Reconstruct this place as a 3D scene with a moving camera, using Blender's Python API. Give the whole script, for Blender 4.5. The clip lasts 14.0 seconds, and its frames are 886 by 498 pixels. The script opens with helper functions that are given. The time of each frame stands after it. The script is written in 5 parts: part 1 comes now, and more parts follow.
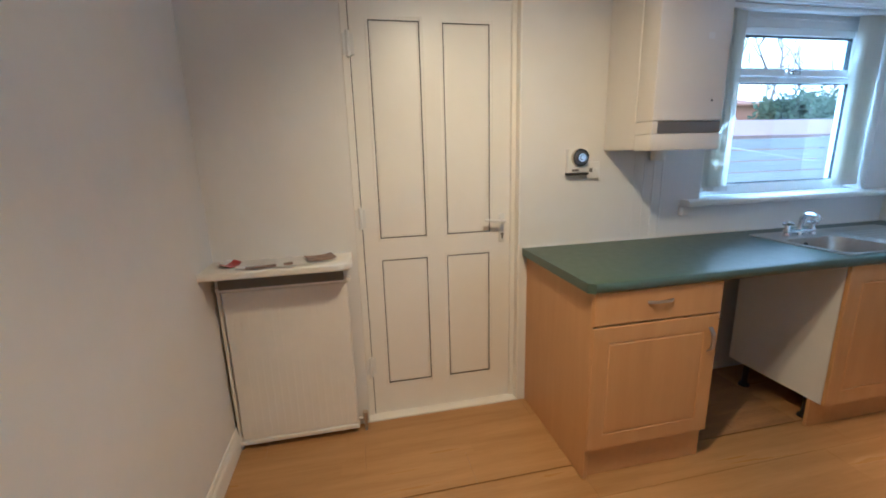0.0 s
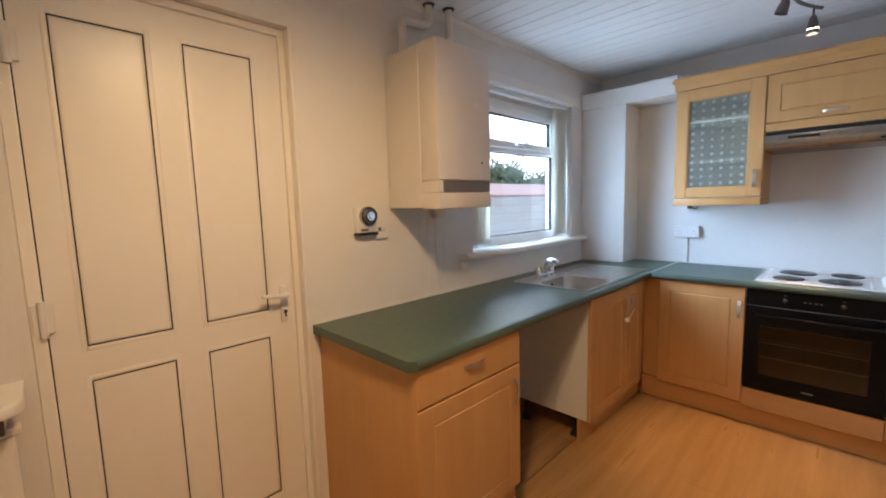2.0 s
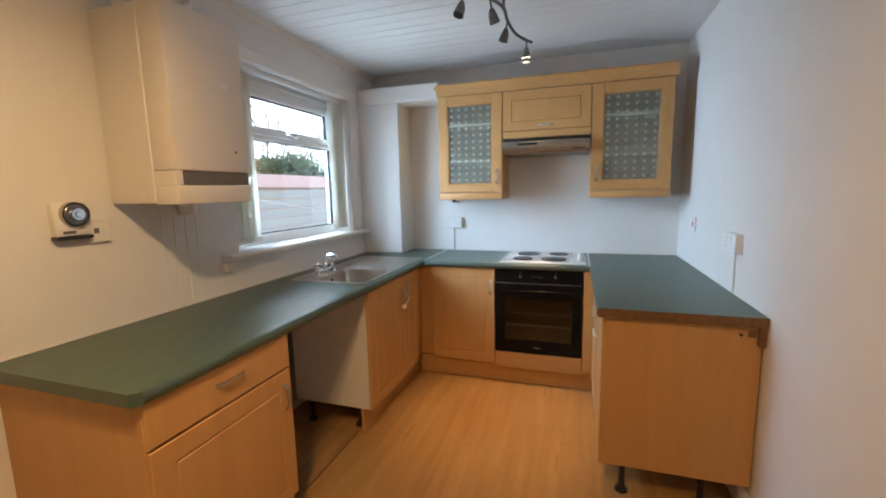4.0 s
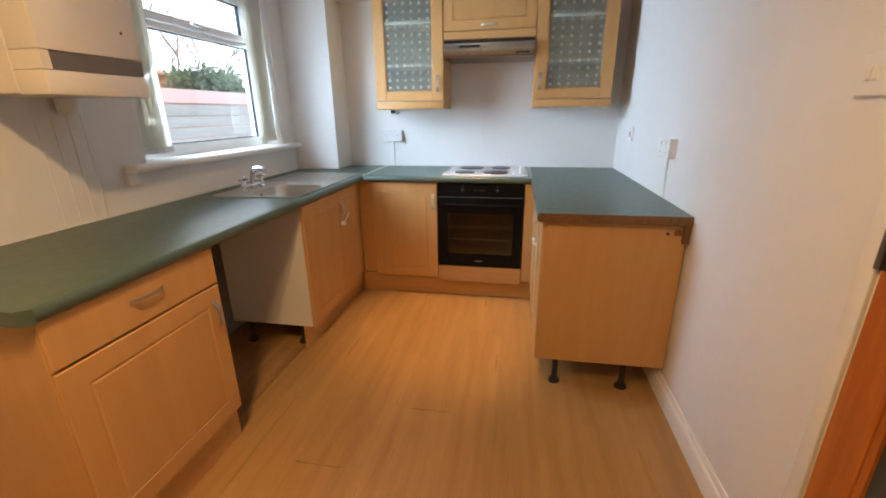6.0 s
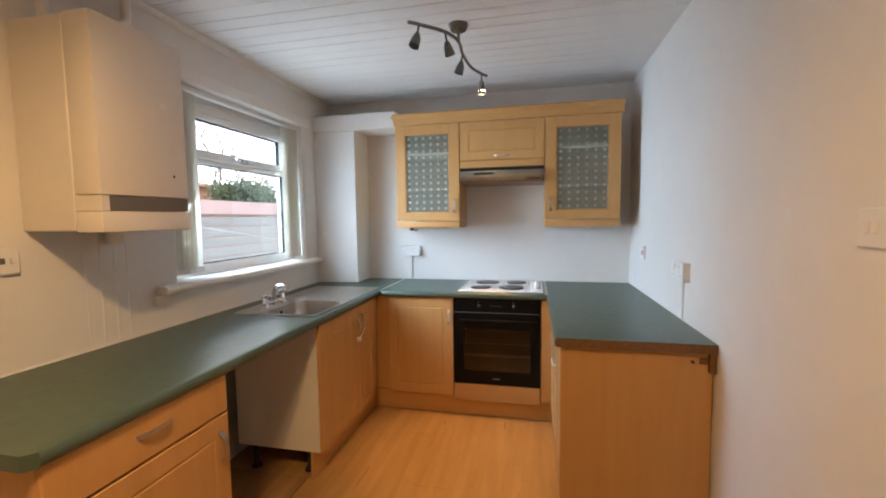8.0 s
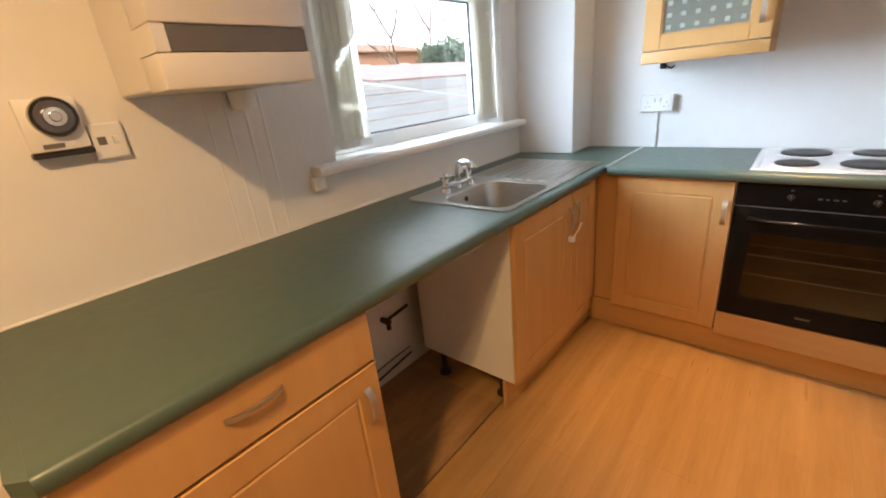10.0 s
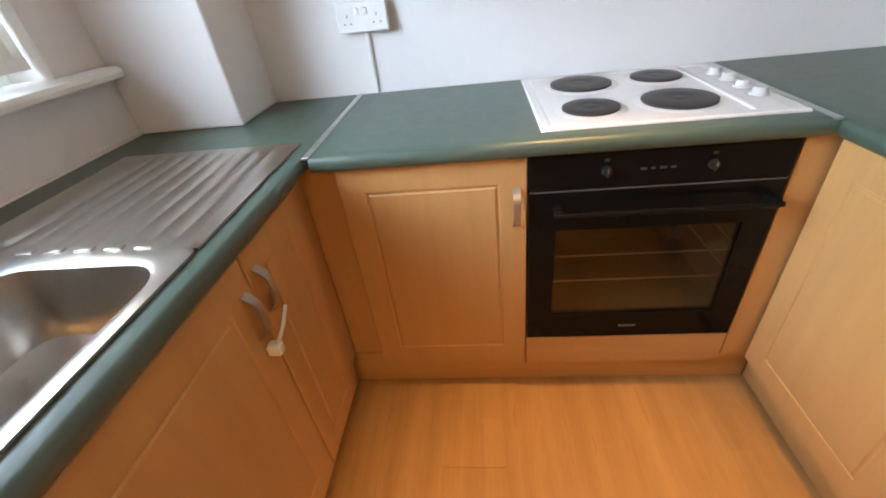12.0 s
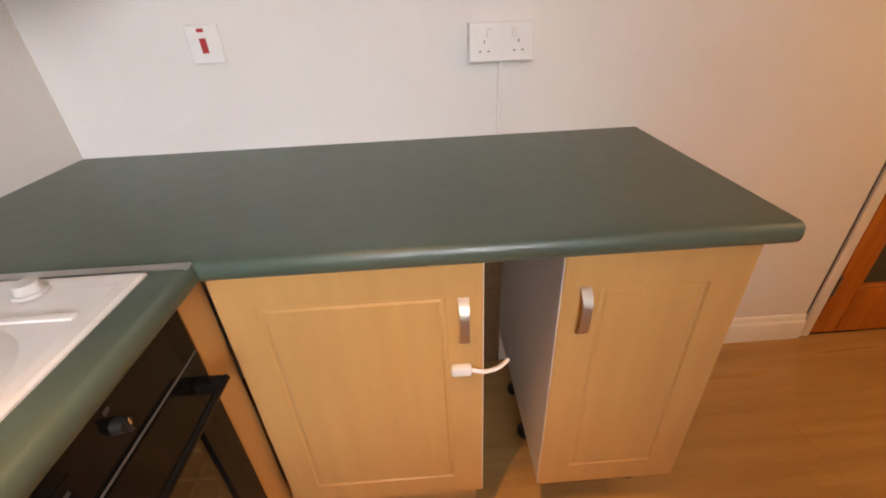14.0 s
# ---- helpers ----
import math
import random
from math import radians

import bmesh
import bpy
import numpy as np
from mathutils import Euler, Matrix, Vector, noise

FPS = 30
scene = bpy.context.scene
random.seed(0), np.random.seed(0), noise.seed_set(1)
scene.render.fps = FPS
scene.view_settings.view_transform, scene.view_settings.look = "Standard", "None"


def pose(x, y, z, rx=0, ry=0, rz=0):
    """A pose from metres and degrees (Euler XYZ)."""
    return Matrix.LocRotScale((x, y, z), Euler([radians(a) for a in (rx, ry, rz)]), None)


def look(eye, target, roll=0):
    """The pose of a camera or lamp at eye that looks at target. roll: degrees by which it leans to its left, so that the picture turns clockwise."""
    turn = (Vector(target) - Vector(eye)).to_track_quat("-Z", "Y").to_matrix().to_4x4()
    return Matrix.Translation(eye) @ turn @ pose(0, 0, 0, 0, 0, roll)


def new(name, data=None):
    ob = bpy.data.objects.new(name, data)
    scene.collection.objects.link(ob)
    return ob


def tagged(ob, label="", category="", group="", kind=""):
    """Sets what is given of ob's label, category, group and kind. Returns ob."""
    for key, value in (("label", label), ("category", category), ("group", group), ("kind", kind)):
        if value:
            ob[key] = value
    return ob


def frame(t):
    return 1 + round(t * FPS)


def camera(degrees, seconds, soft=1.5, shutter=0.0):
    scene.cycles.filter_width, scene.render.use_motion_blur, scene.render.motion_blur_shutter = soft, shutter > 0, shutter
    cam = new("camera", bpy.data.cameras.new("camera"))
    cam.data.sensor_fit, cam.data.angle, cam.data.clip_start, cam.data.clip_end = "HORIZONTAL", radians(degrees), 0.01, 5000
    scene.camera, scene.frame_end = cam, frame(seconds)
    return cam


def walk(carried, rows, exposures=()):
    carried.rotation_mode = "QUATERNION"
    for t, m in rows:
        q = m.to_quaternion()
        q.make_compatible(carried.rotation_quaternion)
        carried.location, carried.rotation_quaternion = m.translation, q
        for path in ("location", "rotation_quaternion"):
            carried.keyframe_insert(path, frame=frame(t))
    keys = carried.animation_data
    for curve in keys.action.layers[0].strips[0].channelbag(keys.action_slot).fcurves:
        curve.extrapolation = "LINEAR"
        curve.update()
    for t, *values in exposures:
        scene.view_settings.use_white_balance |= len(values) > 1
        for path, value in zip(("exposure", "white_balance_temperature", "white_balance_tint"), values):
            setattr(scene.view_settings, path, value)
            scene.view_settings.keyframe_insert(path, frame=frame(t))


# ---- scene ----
cam = camera(94.1, 14.0, 1.9)
PATH = [
    (0, (1.039, 1.132, 1.402), (1.44, 3.039, 0.95), -1.6),
    (0.5, (1.103, 1.264, 1.447), (1.613, 3.191, 1.291), -0.8),
    (1, (1.102, 1.388, 1.423), (1.934, 3.199, 1.262), -1.2),
    (1.5, (1.067, 1.465, 1.426), (2.211, 3.092, 1.218), -1.6),
    (2, (1.065, 1.481, 1.414), (2.464, 2.892, 1.192), -1.6),
    (2.5, (1.084, 1.464, 1.419), (2.682, 2.646, 1.193), -1.2),
    (3, (1.122, 1.434, 1.42), (2.862, 2.398, 1.206), -1.1),
    (3.5, (1.145, 1.418, 1.418), (2.981, 2.18, 1.196), -1.0),
    (4, (1.174, 1.373, 1.419), (3.057, 1.988, 1.139), -1.2),
    (4.2, (1.189, 1.336, 1.422), (3.073, 1.925, 1.099), -1.2),
    (6.3, (1.231, 1.379, 1.316), (3.097, 1.708, 0.678), -0.7),
    (6.5, (1.23, 1.372, 1.327), (3.108, 1.695, 0.717), -0.6),
    (7, (1.227, 1.372, 1.349), (3.142, 1.679, 0.86), -0.6),
    (7.5, (1.221, 1.371, 1.382), (3.164, 1.711, 1.054), -0.7),
    (8, (1.231, 1.37, 1.42), (3.178, 1.8, 1.271), -0.8),
    (8.5, (1.327, 1.385, 1.445), (3.203, 2.076, 1.475), -1.2),
    (8.7, (1.393, 1.404, 1.454), (3.181, 2.295, 1.539), -1.2),
    (10.8, (2.445, 1.974, 1.247), (3.661, 3.102, 0.13), -6.1),
    (11, (2.561, 2.01, 1.232), (3.839, 3.017, 0.069), -6.1),
    (11.5, (2.845, 2.049, 1.218), (4.346, 2.694, 0.064), -5.7),
    (12, (3.118, 2.033, 1.246), (4.759, 2.253, 0.125), -7.1),
    (12.5, (3.393, 1.953, 1.229), (5.004, 1.573, 0.106), -6.9),
    (13, (3.537, 1.806, 1.214), (4.806, 0.795, 0.043), -7.6),
    (13.5, (3.598, 1.785, 1.235), (4.197, 0.297, 0.04), -6.9),
    (14, (3.65, 1.853, 1.239), (3.608, 0.135, 0.214), -3.0),
]
EXPOSURES = [(0.0, 1.62, 4350, 1), (0.5, 1.58, 4950, 4), (1.0, 1.45, 5400, 10), (1.5, 1.4, 5600, 11), (2.5, 1.43, 5650, 10), (3.2, 1.42, 6050, 9), (4.2, 1.45, 6000, 8), (6.5, 1.7, 6350, 11), (7.5, 1.57, 6250, 11),
             (8.7, 1.5, 6900, 13), (10.8, 2.05, 6300, 11), (12.0, 1.76, 6700, 15), (13.0, 1.62, 7400, 20), (13.5, 1.44, 8000, 23), (14.0, 1.5, 8600, 26)]
walk(cam, [(t, look(eye, target, roll)) for t, eye, target, roll in PATH], EXPOSURES)

# ---- world, lamps ----
world = bpy.data.worlds.new("sky")
scene.world = world
world.use_nodes = True
wn = world.node_tree.nodes
sky = wn.new("ShaderNodeTexSky")
sky.sky_type = 'NISHITA'
sky.sun_disc = False
sky.sun_elevation = radians(48)
sky.sun_rotation = radians(205)
sky.air_density, sky.dust_density, sky.ozone_density = 1.0, 3.0, 1.5
world.node_tree.links.new(sky.outputs[0], wn["Background"].inputs[0])
wn["Background"].inputs[1].default_value = 0.15


def sun_lamp():
    d = bpy.data.lights.new("sun", 'SUN')
    d.energy, d.angle, d.color = 0.5, radians(30), (1.0, 0.97, 0.93)
    o = new("sun", d)
    o.matrix_basis = look((0, 0, 12), (2.83, 6.06, 12 - 7.43))
    return o


sun_lamp()


def spot_lamp(name, eye, target, watts, cone, blend, color, size):
    d = bpy.data.lights.new(name, 'SPOT')
    d.energy, d.spot_size, d.spot_blend, d.color, d.shadow_soft_size = watts, radians(cone), blend, color, size
    o = new(name, d)
    o.matrix_basis = look(eye, target)
    return o


WARM = (1.0, 0.615, 0.265)
spot_lamp("track_spot_light", (3.90, 1.695, 2.165), (3.58, 1.78, 0.0), 54, 46, 1.0, (1.0, 0.57, 0.23), 0.02)
spot_lamp("wall_spot_light", (1.53, 2.00, 2.225), (1.84, 3.05, 0.55), 25, 122, 1.0, WARM, 0.04)
# unseen second head, added as warm fill for the floor and south side
spot_lamp("floor_fill_spot", (1.40, 1.86, 2.225), (1.75, 1.05, 0.10), 26, 146, 1.0, WARM, 0.04)


def window_lamp(z, height, aim, watts, spread, color):
    # daylight coming in through the window opening
    d = bpy.data.lights.new("window_daylight", 'AREA')
    d.shape, d.size, d.size_y = 'RECTANGLE', 1.02, height
    d.energy, d.color, d.spread = watts, color, radians(spread)
    o = new("window_daylight", d)
    eye = Vector((3.575, 3.338, z))
    o.matrix_basis = look(eye, eye + Vector(aim))
    return o


window_lamp(1.64, 0.92, (0.42, -0.90, -0.38), 7.8, 98, (0.60, 0.79, 1.0))
# light thrown up from the ground outside
window_lamp(1.40, 0.50, (0.10, -0.75, 0.66), 2.0, 110, (0.72, 0.87, 1.0))

# ---- room numbers ----
XL, XF, YR, YW, H = 0.385, 4.64, 0.65, 3.136, 2.42
TOP = 0.90            # worktop
FY, FX, RY = 2.485, 4.06, 1.255   # door fronts of the three runs
WX0, WX1, WZ0, WZ1 = 2.965, 4.19, 1.11, 2.145   # window opening
DX0, DX1, DZ1 = 1.03, 1.875, 2.13               # back door opening
GX0, GX1, GZ1 = 1.365, 2.170, 2.05               # inner door opening


# ---- materials ----
def mat(name, color, rough=0.6, metal=0.0, color2=None, scale=4.0, stretch=(1, 1, 1), mix=0.5, bump=0.0, bump_scale=60.0,
        bump_stretch=(1, 1, 1), coat=0.0, rough_var=0.0, per_object=0.0, spec=0.5):
    m = bpy.data.materials.new(name)
    m.use_nodes = True
    nt = m.node_tree
    n, l = nt.nodes, nt.links
    b = n["Principled BSDF"]
    b.inputs["Roughness"].default_value = rough
    b.inputs["Metallic"].default_value = metal
    b.inputs["Coat Weight"].default_value = coat
    b.inputs["Coat Roughness"].default_value = 0.15
    b.inputs["Specular IOR Level"].default_value = spec
    tc = n.new("ShaderNodeTexCoord")
    mp = n.new("ShaderNodeMapping")
    mp.inputs["Scale"].default_value = stretch
    l.new(tc.outputs["Object"], mp.inputs[0])
    c2 = color2 or tuple(c * 0.9 for c in color)
    big = n.new("ShaderNodeTexNoise")
    big.inputs["Scale"].default_value, big.inputs["Detail"].default_value = scale, 6
    l.new(mp.outputs[0], big.inputs[0])
    fine = n.new("ShaderNodeTexNoise")
    fine.inputs["Scale"].default_value, fine.inputs["Detail"].default_value = scale * 9, 4
    l.new(mp.outputs[0], fine.inputs[0])
    add = n.new("ShaderNodeMath")
    add.operation = 'MULTIPLY_ADD'
    add.inputs[1].default_value = 0.35
    l.new(fine.outputs[0], add.inputs[0])
    l.new(big.outputs[0], add.inputs[2])
    ramp = n.new("ShaderNodeMapRange")
    ramp.inputs[1].default_value, ramp.inputs[2].default_value = 0.45, 0.95
    ramp.inputs[3].default_value, ramp.inputs[4].default_value = 0.0, 2 * mix
    l.new(add.outputs[0], ramp.inputs[0])
    fac = ramp.outputs[0]
    if per_object:
        oi = n.new("ShaderNodeObjectInfo")
        mm = n.new("ShaderNodeMath")
        mm.operation = 'MULTIPLY_ADD'
        mm.inputs[1].default_value = per_object
        l.new(oi.outputs["Random"], mm.inputs[0])
        l.new(fac, mm.inputs[2])
        fac = mm.outputs[0]
    mx = n.new("ShaderNodeMix")
    mx.data_type = 'RGBA'
    mx.inputs[6].default_value, mx.inputs[7].default_value = (*color, 1), (*c2, 1)
    l.new(fac, mx.inputs[0])
    l.new(mx.outputs[2], b.inputs["Base Color"])
    if rough_var:
        rr = n.new("ShaderNodeMapRange")
        rr.inputs[3].default_value, rr.inputs[4].default_value = rough - rough_var, rough + rough_var
        l.new(big.outputs[0], rr.inputs[0])
        l.new(rr.outputs[0], b.inputs["Roughness"])
    if bump:
        mp2 = n.new("ShaderNodeMapping")
        mp2.inputs["Scale"].default_value = bump_stretch
        l.new(tc.outputs["Object"], mp2.inputs[0])
        bn = n.new("ShaderNodeTexNoise")
        bn.inputs["Scale"].default_value, bn.inputs["Detail"].default_value = bump_scale, 3
        l.new(mp2.outputs[0], bn.inputs[0])
        bp = n.new("ShaderNodeBump")
        bp.inputs["Strength"].default_value, bp.inputs["Distance"].default_value = bump, 0.003
        l.new(bn.outputs[0], bp.inputs["Height"])
        l.new(bp.outputs[0], b.inputs["Normal"])
    return m


def clear_glass(name, color, rough, ior=1.45):
    m = bpy.data.materials.new(name)
    m.use_nodes = True
    b = m.node_tree.nodes["Principled BSDF"]
    b.inputs["Base Color"].default_value = (*color, 1)
    b.inputs["Transmission Weight"].default_value = 1.0
    b.inputs["Roughness"].default_value = rough
    b.inputs["IOR"].default_value = ior
    return m


def mix_glass(name, color, rough, weight):
    m = clear_glass(name, color, rough)
    m.node_tree.nodes["Principled BSDF"].inputs["Transmission Weight"].default_value = weight
    return m


def glow(name, color, strength):
    m = bpy.data.materials.new(name)
    m.use_nodes = True
    b = m.node_tree.nodes["Principled BSDF"]
    b.inputs["Emission Color"].default_value = (*color, 1)
    b.inputs["Emission Strength"].default_value = strength
    return m


WALL = mat("wall_paint", (0.745, 0.72, 0.69), 0.75, color2=(0.69, 0.66, 0.625), scale=1.2, bump=0.3, bump_scale=42, bump_stretch=(1, 1, 0.16))
CEIL = mat("ceiling_paint", (0.79, 0.79, 0.785), 0.5, color2=(0.74, 0.74, 0.735), scale=2, bump=0.1)
GLOSS = mat("white_gloss_paint", (0.80, 0.765, 0.71), 0.35, color2=(0.74, 0.70, 0.64), scale=3, bump=0.06, bump_scale=25)
UPVC = mat("white_upvc", (0.88, 0.88, 0.87), 0.3, color2=(0.84, 0.84, 0.83), scale=3)
UPVC_DOOR = mat("cream_white_upvc", (0.80, 0.765, 0.71), 0.35, color2=(0.76, 0.72, 0.66), scale=2)
SEAL = mat("black_rubber", (0.012, 0.012, 0.012), 0.7)
BEECH = mat("beech_laminate", (0.545, 0.300, 0.110), 0.42, color2=(0.47, 0.249, 0.085), scale=3.0, stretch=(9, 9, 0.7), mix=0.35, bump=0.03, bump_stretch=(8, 8, 0.5), spec=0.35)
BEECH_H = mat("beech_laminate_flat", (0.545, 0.300, 0.110), 0.42, color2=(0.47, 0.249, 0.085), scale=3.0, stretch=(9, 0.7, 9), mix=0.35, bump=0.03, spec=0.35)
WHITE_MEL = mat("white_melamine", (0.74, 0.71, 0.67), 0.45, color2=(0.68, 0.645, 0.60), scale=3)
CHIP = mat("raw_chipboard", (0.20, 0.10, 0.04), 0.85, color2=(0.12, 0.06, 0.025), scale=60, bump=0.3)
GREEN = mat("green_laminate", (0.056, 0.090, 0.066), 0.38, color2=(0.050, 0.080, 0.060), scale=26, mix=0.3, bump=0.03, bump_scale=240, spec=0.8, rough_var=0.06)
STEEL = mat("brushed_steel", (0.55, 0.515, 0.47), 0.28, 1.0, color2=(0.49, 0.455, 0.41), scale=4, stretch=(1, 12, 12), bump=0.012, bump_scale=40, bump_stretch=(1, 25, 25))
HOOD = mat("hood_steel", (0.36, 0.345, 0.32), 0.27, 1.0, color2=(0.30, 0.285, 0.26), scale=6, stretch=(1, 8, 1), bump=0.05, bump_scale=30, bump_stretch=(10, 1, 10))
CHROME = mat("chrome", (0.75, 0.75, 0.75), 0.09, 1.0)
NICKEL = mat("satin_nickel", (0.54, 0.49, 0.43), 0.46, 1.0, rough_var=0.06)
DARKMETAL = mat("dark_satin_metal", (0.20, 0.19, 0.18), 0.35, 1.0)
ALU = mat("aluminium_strip", (0.62, 0.63, 0.62), 0.38, 1.0, scale=12)
ENAMEL = mat("white_enamel", (0.76, 0.725, 0.69), 0.22, color2=(0.70, 0.645, 0.59), scale=5, coat=0.4)
PLATE = mat("cast_iron_plate", (0.020, 0.016, 0.015), 0.44, color2=(0.042, 0.032, 0.026), scale=18, bump=0.1, bump_scale=120)
BLACK_GLASS = mat("black_enamel_glass", (0.005, 0.005, 0.005), 0.09, color2=(0.007, 0.0065, 0.006), scale=4, spec=0.13)
BLACK = mat("black_plastic", (0.014, 0.013, 0.012), 0.4)
OVEN_IN = mat("oven_enamel", (0.20, 0.16, 0.095), 0.5, color2=(0.07, 0.05, 0.03), scale=6)
PLASTIC = mat("white_plastic", (0.74, 0.725, 0.70), 0.35, color2=(0.70, 0.68, 0.65), scale=6)
GREYP = mat("grey_plastic", (0.125, 0.11, 0.10), 0.45, color2=(0.12, 0.11, 0.10), scale=6)
KNOB = mat("grey_white_plastic", (0.56, 0.54, 0.51), 0.4, color2=(0.50, 0.48, 0.45), scale=20)
PINHOLE = mat("socket_hole_grey", (0.26, 0.25, 0.24), 0.6)
MARK = mat("dull_print", (0.06, 0.06, 0.06), 0.5)
BOILER = mat("boiler_casing", (0.70, 0.655, 0.60), 0.42, color2=(0.66, 0.61, 0.555), scale=2, bump=0.03)
RED = mat("red_plastic", (0.42, 0.02, 0.025), 0.35)
PINE = mat("orange_stained_pine", (0.50, 0.155, 0.028), 0.35, color2=(0.38, 0.10, 0.016), scale=3.5, stretch=(10, 10, 0.6), mix=0.8, coat=0.3)
PLANK = mat("laminate_plank", (0.47, 0.268, 0.102), 0.29, color2=(0.345, 0.182, 0.060), scale=2.2, stretch=(0.6, 8, 8), mix=0.5, bump=0.03, bump_stretch=(1, 12, 12), per_object=0.2, rough_var=0.05, spec=0.4)


def strips(m, width, length, amount):
    """Printed strips of differing tone along each plank."""
    nt = m.node_tree
    n, l = nt.nodes, nt.links
    tc = n.new("ShaderNodeTexCoord")
    sep = n.new("ShaderNodeSeparateXYZ")
    l.new(tc.outputs["Object"], sep.inputs[0])

    def math_node(op, a, b=0.0):
        q = n.new("ShaderNodeMath")
        q.operation = op
        for k, v in enumerate((a, b)):
            if isinstance(v, float):
                q.inputs[k].default_value = v
            else:
                l.new(v, q.inputs[k])
        return q.outputs[0]

    row = math_node('FLOOR', math_node('DIVIDE', math_node('SUBTRACT', sep.outputs[1], 0.084), width))
    w1 = n.new("ShaderNodeTexWhiteNoise")
    w1.noise_dimensions = '1D'
    l.new(row, w1.inputs["W"])
    col = math_node('FLOOR', math_node('ADD', math_node('DIVIDE', sep.outputs[0], length), w1.outputs[0]))
    cmb = n.new("ShaderNodeCombineXYZ")
    l.new(row, cmb.inputs[0])
    l.new(col, cmb.inputs[1])
    w2 = n.new("ShaderNodeTexWhiteNoise")
    w2.noise_dimensions = '2D'
    l.new(cmb.outputs[0], w2.inputs["Vector"])
    b = n["Principled BSDF"]
    src = b.inputs["Base Color"].links[0].from_socket
    mx = n.new("ShaderNodeMix")
    mx.data_type, mx.blend_type = 'RGBA', 'MULTIPLY'
    mx.inputs[7].default_value = (0.72, 0.66, 0.58, 1)
    l.new(math_node('MULTIPLY', w2.outputs[0], amount), mx.inputs[0])
    l.new(src, mx.inputs[6])
    l.new(mx.outputs[2], b.inputs["Base Color"])


strips(PLANK, 0.0643, 0.62, 0.26)
# darker plank: some grime, plus the worktop's shade put into the colour
GRIMY_SHADED = mat("grimy_shaded_laminate_plank", (0.44, 0.235, 0.085), 0.5, color2=(0.28, 0.145, 0.06), scale=3.2, stretch=(0.8, 5, 5), mix=0.8, bump=0.05, per_object=0.3)
SUB = mat("dark_subfloor", (0.05, 0.03, 0.018), 0.9)
HOSE = mat("brown_grimy_cable", (0.16, 0.10, 0.055), 0.8)
# dull dark of grime, cable and valve; also the painted shade behind the radiator
DUST_SHADE = mat("dusty_shade_dark", (0.06, 0.045, 0.035), 0.9)
BLIND = mat("cream_fabric", (0.72, 0.69, 0.61), 0.85, color2=(0.66, 0.63, 0.55), scale=5, bump=0.15, bump_scale=300)
nt = BLIND.node_tree
tr = nt.nodes.new("ShaderNodeBsdfTranslucent")
tr.inputs[0].default_value = (0.90, 0.88, 0.82, 1)
ms = nt.nodes.new("ShaderNodeMixShader")
ms.inputs[0].default_value = 0.42
nt.links.new(nt.nodes["Principled BSDF"].outputs[0], ms.inputs[1])
nt.links.new(tr.outputs[0], ms.inputs[2])
nt.links.new(ms.outputs[0], nt.nodes["Material Output"].inputs[0])
PAPER = mat("white_paper", (0.72, 0.70, 0.68), 0.6, color2=(0.62, 0.60, 0.60), scale=20)
PRINT = mat("printed_photo", (0.08, 0.05, 0.04), 0.75, spec=0.25, color2=(0.30, 0.22, 0.19), scale=25, mix=0.9)
BULB = glow("lit_bulb", (1.0, 0.80, 0.50), 22)
FROST = mix_glass("patterned_glass", (0.74, 0.75, 0.65), 0.12, 0.9)
DOTS = mix_glass("etched_dot", (0.66, 0.69, 0.60), 0.5, 0.7)
PANE = clear_glass("window_glass", (0.97, 0.99, 0.98), 0.0)
OVEN_GLASS = clear_glass("brown_oven_glass", (0.36, 0.29, 0.20), 0.03)
DARKGLASS = mat("obscured_dark_glass", (0.055, 0.065, 0.06), 0.25, color2=(0.035, 0.045, 0.04), scale=30, bump=0.6, bump_scale=60)


# ---- builders ----
def bm_new():
    return bmesh.new()


def box(bm, x0, x1, y0, y1, z0, z1, bev=0.0, seg=1):
    vs = [bm.verts.new((x, y, z)) for x in (x0, x1) for y in (y0, y1) for z in (z0, z1)]
    fs = [bm.faces.new([vs[i] for i in f]) for f in ((0, 1, 3, 2), (4, 6, 7, 5), (0, 4, 5, 1), (2, 3, 7, 6), (0, 2, 6, 4), (1, 5, 7, 3))]
    if bev:
        es = list({e for f in fs for e in f.edges})
        bmesh.ops.bevel(bm, geom=es, offset=bev, segments=seg, profile=0.5, affect='EDGES')
    return bm


def cyl(bm, p0, p1, r, r2=None, seg=20, caps=True):
    p0, p1 = Vector(p0), Vector(p1)
    d = p1 - p0
    m = Matrix.Translation((p0 + p1) / 2) @ d.to_track_quat("Z", "Y").to_matrix().to_4x4()
    bmesh.ops.create_cone(bm, cap_ends=caps, segments=seg, radius1=r, radius2=r if r2 is None else r2, depth=d.length, matrix=m)
    return bm


def tube(bm, pts, r, seg=8):
    pts = [Vector(p) for p in pts]
    rings = []
    for i, p in enumerate(pts):
        d = (pts[min(i + 1, len(pts) - 1)] - pts[max(i - 1, 0)]).normalized()
        a = d.orthogonal().normalized() if not rings else (prev - d * prev.dot(d)).normalized()
        prev = a
        b = d.cross(a)
        rr = r[i] if isinstance(r, (list, tuple)) else r
        rings.append([bm.verts.new(p + (a * math.cos(k * 2 * math.pi / seg) + b * math.sin(k * 2 * math.pi / seg)) * rr) for k in range(seg)])
    for q, w in zip(rings, rings[1:]):
        for k in range(seg):
            bm.faces.new((q[k], q[(k + 1) % seg], w[(k + 1) % seg], w[k]))
    bm.faces.new(rings[0][::-1])
    bm.faces.new(rings[-1])
    return bm


